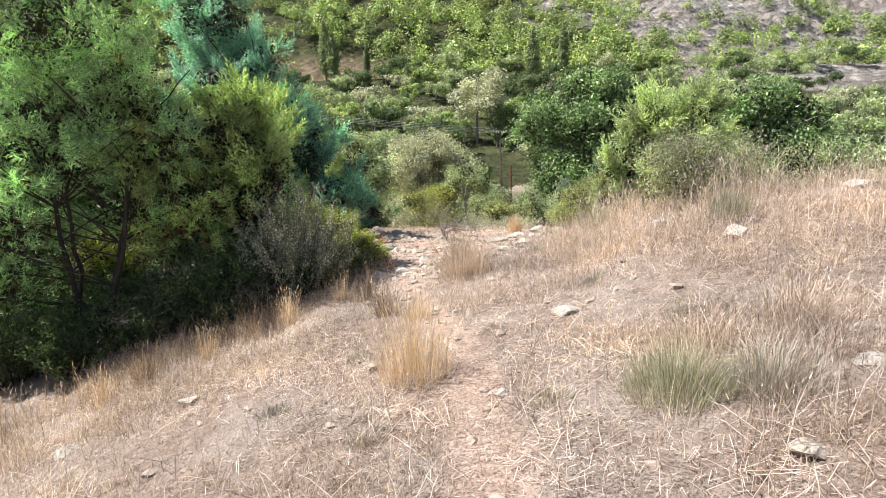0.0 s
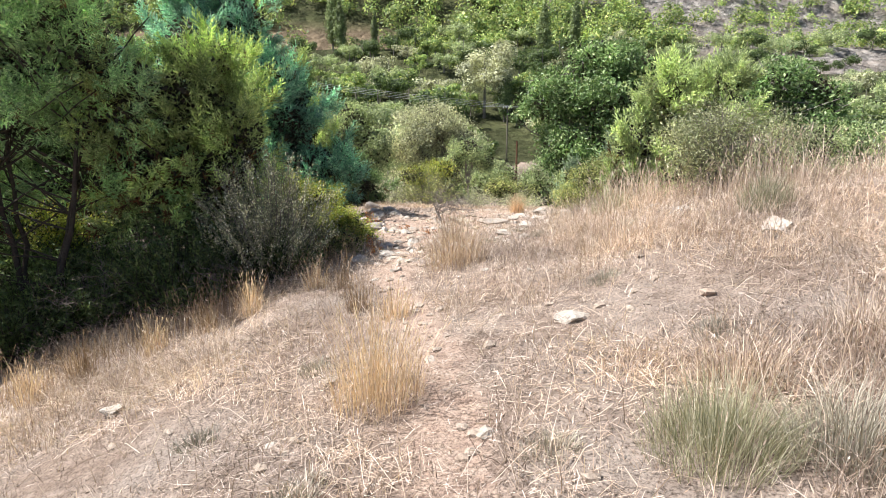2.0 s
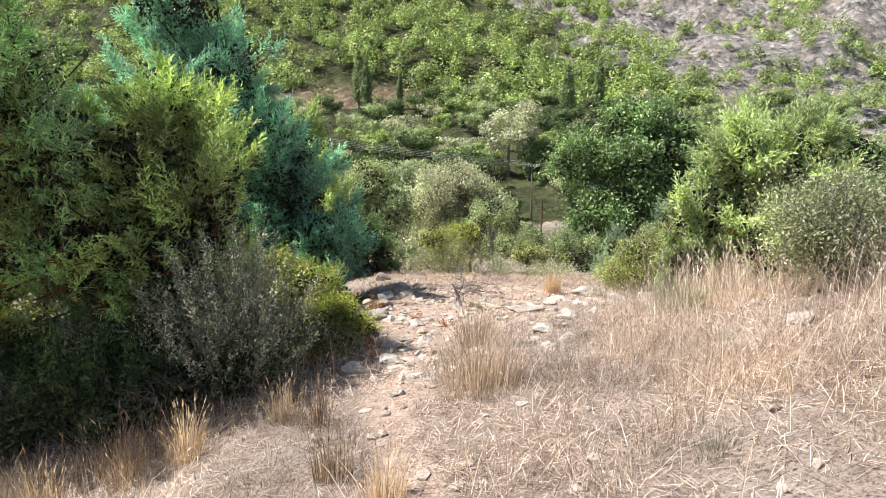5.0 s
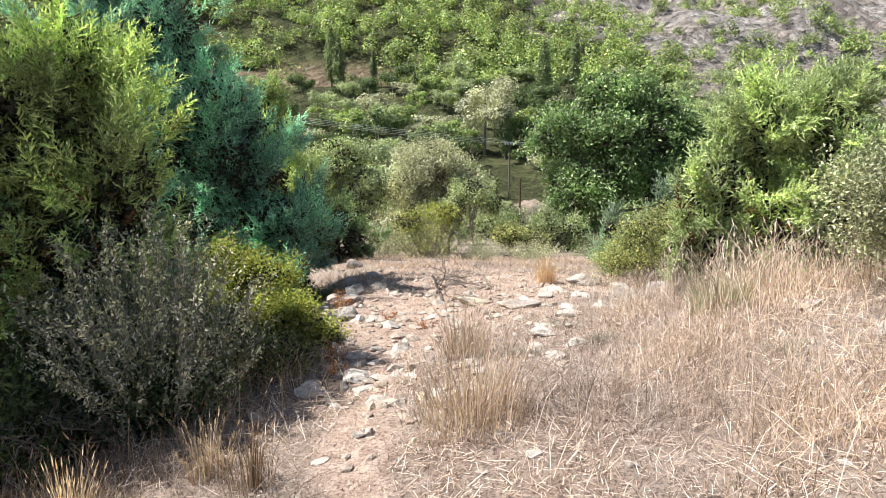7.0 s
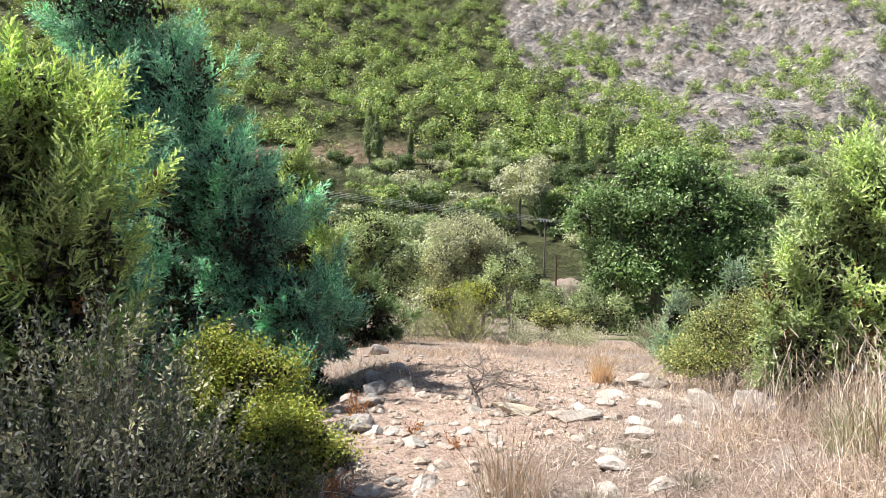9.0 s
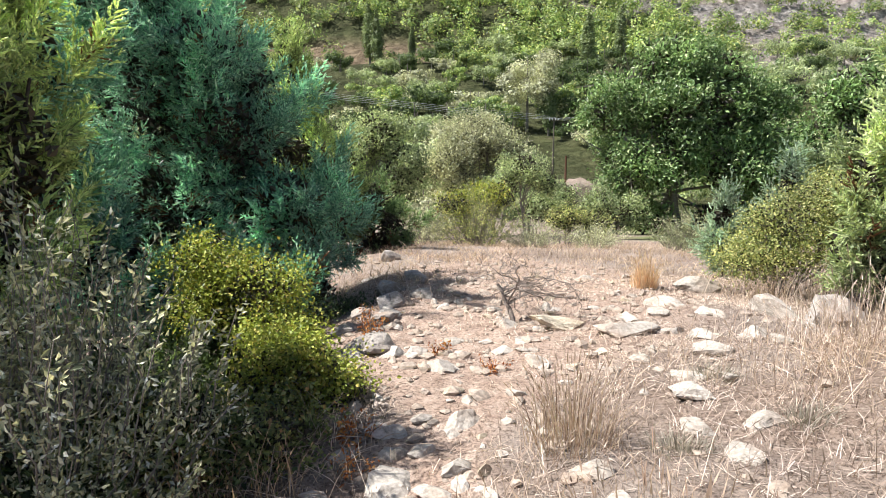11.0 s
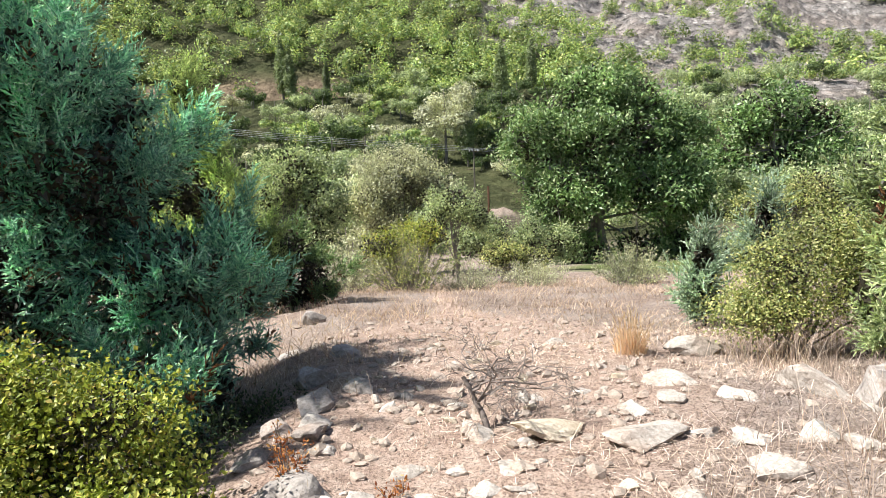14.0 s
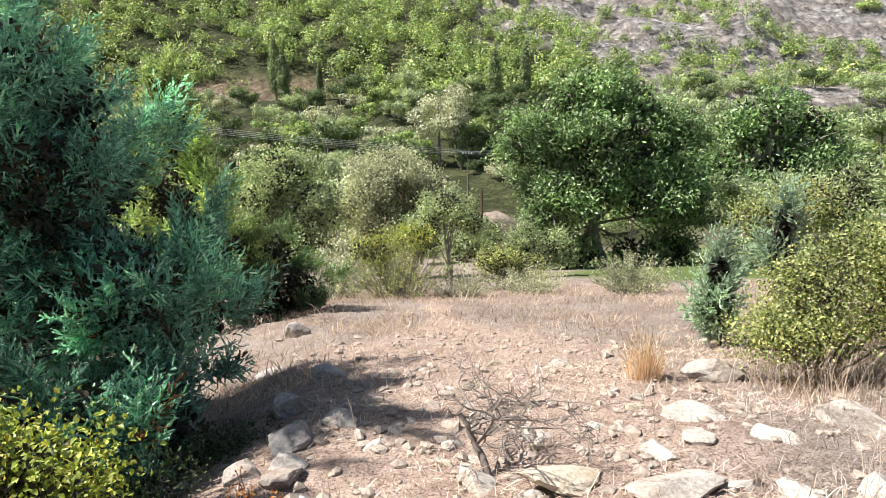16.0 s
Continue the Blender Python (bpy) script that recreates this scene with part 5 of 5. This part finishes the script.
grass("dry_grass", 14000, (-5.4, -0.3, 3.8, 8.0), 0.62, 0.0022, 0.5, BROWN_STRAW, "tall brown grass along the foot of the junipers", 6, 0.12,
      lambda x, y: ramp(0.1, 0.5, y - 4.9 - 0.75 * (x + 3.2)) * (1 - ramp(1.0, 1.7, y - 4.9 - 0.75 * (x + 3.2))) * np.clip(0.5 + fractal(x * 2, y * 2, 2, 95), 0, 1))


def litter():
    """Broken straw lying on the soil."""
    rng = np.random.default_rng(9)
    p = scatter(rng, 170000, -3.8, 5.0, -0.2, 13.0, lambda x, y: np.clip(0.25 + 0.6 * fractal(x * 1.1, y * 1.1, 3, 97) + 0.3 * (1 - bare_mask(x, y)), 0.05, 0.9))
    n = len(p)
    a = rng.uniform(0, 2 * np.pi, n)
    d = np.stack([np.cos(a), np.sin(a), rng.normal(0, 0.28, n)], 1)
    s = np.stack([-np.sin(a), np.cos(a), np.zeros(n)], 1) * 0.0014
    L = (0.012 + 0.06 * rng.uniform(0, 1, n) ** 2.2)[:, None]
    p[:, 2] += 0.006 + 0.02 * rng.uniform(0, 1, n) ** 2
    v = np.stack([p - d * L - s, p - d * L + s, p + d * L + s, p + d * L - s], 1)
    k = np.arange(n)[:, None] * 4
    pile = Pile()
    pile.add(v.reshape(-1, 3), np.concatenate([k + [0, 1, 2], k + [0, 2, 3]], 0))
    return tagged(new("straw_litter", pile.mesh("straw_litter", LITTER)), "broken straw and dry leaves lying on the soil", "litter", kind="stuff")


litter()


def tangle():
    """Long broken straws leaning and lying across one another between the standing grass."""
    rng = np.random.default_rng(19)
    p = scatter(rng, 90000, -3.8, 5.5, -0.2, 9.5, lambda x, y: np.clip(1.1 * grass_density(x, y), 0, 0.8))
    n = len(p)
    a, e = rng.uniform(0, 2 * np.pi, n), np.abs(rng.normal(0.15, 0.4, n))
    d = np.stack([np.cos(a) * np.cos(e), np.sin(a) * np.cos(e), np.sin(e)], 1)
    p[:, 2] += 0.012 + 0.05 * rng.uniform(0, 1, n) ** 2
    blade = Pile()
    L = rng.uniform(0.08, 0.34, n)
    side = unit(np.cross(d, rng.normal(size=(n, 3)))) * 0.0015
    droop = np.array([0, 0, -0.12]) * L[:, None]
    v = np.stack([p - side, p + side, p + d * L[:, None] * 0.6 + side, p + d * L[:, None] * 0.6 - side, p + d * L[:, None] + droop], 1)
    k = np.arange(n)[:, None] * 5
    blade.add(v.reshape(-1, 3), np.concatenate([k + [0, 1, 2], k + [0, 2, 3], k + [3, 2, 4]], 0))
    return tagged(new("straw_tangle", blade.mesh("straw_tangle", STRAW)), "tangled bent straw among the standing dry grass", "grass", kind="stuff")


tangle()

grass_tuft(0.36, 3.75, 620, 0.70, 0.27, GOLD_STRAW, "tall golden dry grass tuft on the trail", 601, 0.42, 0.0014)
grass_tuft(1.86, 2.85, 1500, 0.42, 0.3, BROOM, "grey-green needle-leaved tuft in dry grass", 602, 0.75, 0.0014, 0.0)
grass_tuft(0.86, 6.95, 620, 0.58, 0.33, REDDISH_STRAW, "brown dry grass tuft beside the trail", 603, 0.6, 0.002)
grass_tuft(2.3, 2.7, 700, 0.40, 0.26, GREY_HERB, "pale grey dry herb tuft beside the green one", 651, 0.9, 0.002, 0.0)
grass_tuft(2.2, 3.4, 420, 0.36, 0.22, STRAW, "bleached dry grass tuft", 652, 0.8, 0.002)
grass_tuft(2.9, 3.6, 420, 0.42, 0.25, STRAW, "bleached dry grass tuft", 653, 0.7, 0.002)
grass_tuft(3.6, 6.2, 1100, 0.42, 0.22, BROOM, "grey-green needle-leaved tuft by a rock", 604, 0.7, 0.002, 0.0)
grass_tuft(2.75, 8.2, 900, 0.42, 0.22, BROOM, "grey-green needle-leaved tuft on the upper slope", 605, 0.65, 0.002, 0.0)
grass_tuft(2.05, 11.9, 420, 0.42, 0.12, GOLD_STRAW, "yellowish grass tuft on the stony shelf", 606, 0.4, 0.003)
grass_tuft(0.85, 8.3, 360, 0.5, 0.2, REDDISH_STRAW, "thin brown stalks on the stony ground", 607, 0.55, 0.002)
for k, (x, y, h) in enumerate(((-2.85, 5.6, 0.5), (-2.55, 5.9, 0.55), (-1.95, 6.1, 0.5), (-1.5, 6.3, 0.45), (-1.15, 6.45, 0.55), (-0.25, 6.5, 0.42), (-0.55, 6.75, 0.4), (0.02, 5.7, 0.4), (0.35, 5.4, 0.36))):
    grass_tuft(x, y, 150, h, 0.12, BROWN_STRAW if k % 2 else GOLD_STRAW, "brown dry grass tuft at the shade's edge" if k % 2 else "golden dry grass tuft at the shade's edge", 610 + k, 0.35, 0.0024)
for k, (x, y) in enumerate(((1.2, 3.0), (0.1, 2.9), (2.3, 4.0), (-0.6, 3.6), (2.0, 5.4), (1.9, 8.4), (1.3, 8.2), (1.75, 9.1), (-0.1, 4.4), (2.6, 7.0))):
    grass_tuft(x, y, 320, 0.11, 0.13, GREY_HERB, "low grey withered herb cushion", 640 + k, 1.1, 0.0022, 0.0, "grey herb cushions")


# ---- small dead plants ----
def dead_shrub(x, y, height, spread, label, seed, lean=(0.12, 0.1), arms=9):
    """A bare, tangled shrub of thin crooked twigs on one short trunk."""
    rng = np.random.default_rng(seed)
    ob = base("dead_shrub", x, y, label, "shrub")
    trunk, twigs = Pile(), Pile()
    line = wander(rng, (0, 0, -0.04), (-0.12, 0.12, height * 0.45), 7, 0.012)
    tube(trunk, line, 0.022, 0.012, 7)
    part("trunk", trunk, DEAD_WOOD, ob, "", True)

    def fork(at, way, length, r, depth):
        tip = at + way * length
        q = wander(rng, at, tip, 7, length * 0.07)
        tube(twigs, q, r, r * 0.4, 4)
        if depth == 0:
            return
        for _ in range(3):
            i = rng.integers(2, 7)
            w = unit(way + rng.normal(size=3) * np.array([0.9, 0.9, 0.55]))
            fork(q[i], w, length * rng.uniform(0.45, 0.75), r * 0.55, depth - 1)
    for k in range(arms):
        w = unit(np.array([rng.normal() * 0.8 + 0.7, rng.normal() * 0.6 + 0.3, rng.uniform(-0.1, 0.45)]))
        fork(line[rng.integers(3, 7)], w, spread * rng.uniform(0.45, 0.95), 0.0085, 3)
    part("twig_tangle", twigs, DEAD_WOOD, ob)
    return ob


dead_shrub(0.7, 10.42, 0.62, 0.6, "dead leafless shrub with tangled grey twigs", 700)
for k, (x, y, h) in enumerate(((-3.4, 7.25, 1.0), (-2.5, 7.5, 0.9), (-4.3, 7.1, 1.1), (-1.7, 7.35, 0.8))):
    dead_shrub(x, y, h, 0.75, "dry leafless undergrowth shrub in the shade of the junipers", 740 + k, arms=11)
for k, (x, y, h, n) in enumerate(((-0.33, 9.95, 0.32, 12), (-0.15, 8.5, 0.22, 12), (-0.12, 8.2, 0.16, 8), (-0.38, 10.25, 0.28, 8), (0.55, 9.35, 0.12, 8), (0.2, 9.75, 0.14, 8))):
    wand_shrub(x, y, h, 0.13, n, 0.028, RED_LEAF, DEAD_WOOD, "small withered plant with rust-red leaves", 710 + k, 16, "dry_plant", "plant", "rust-red plants")
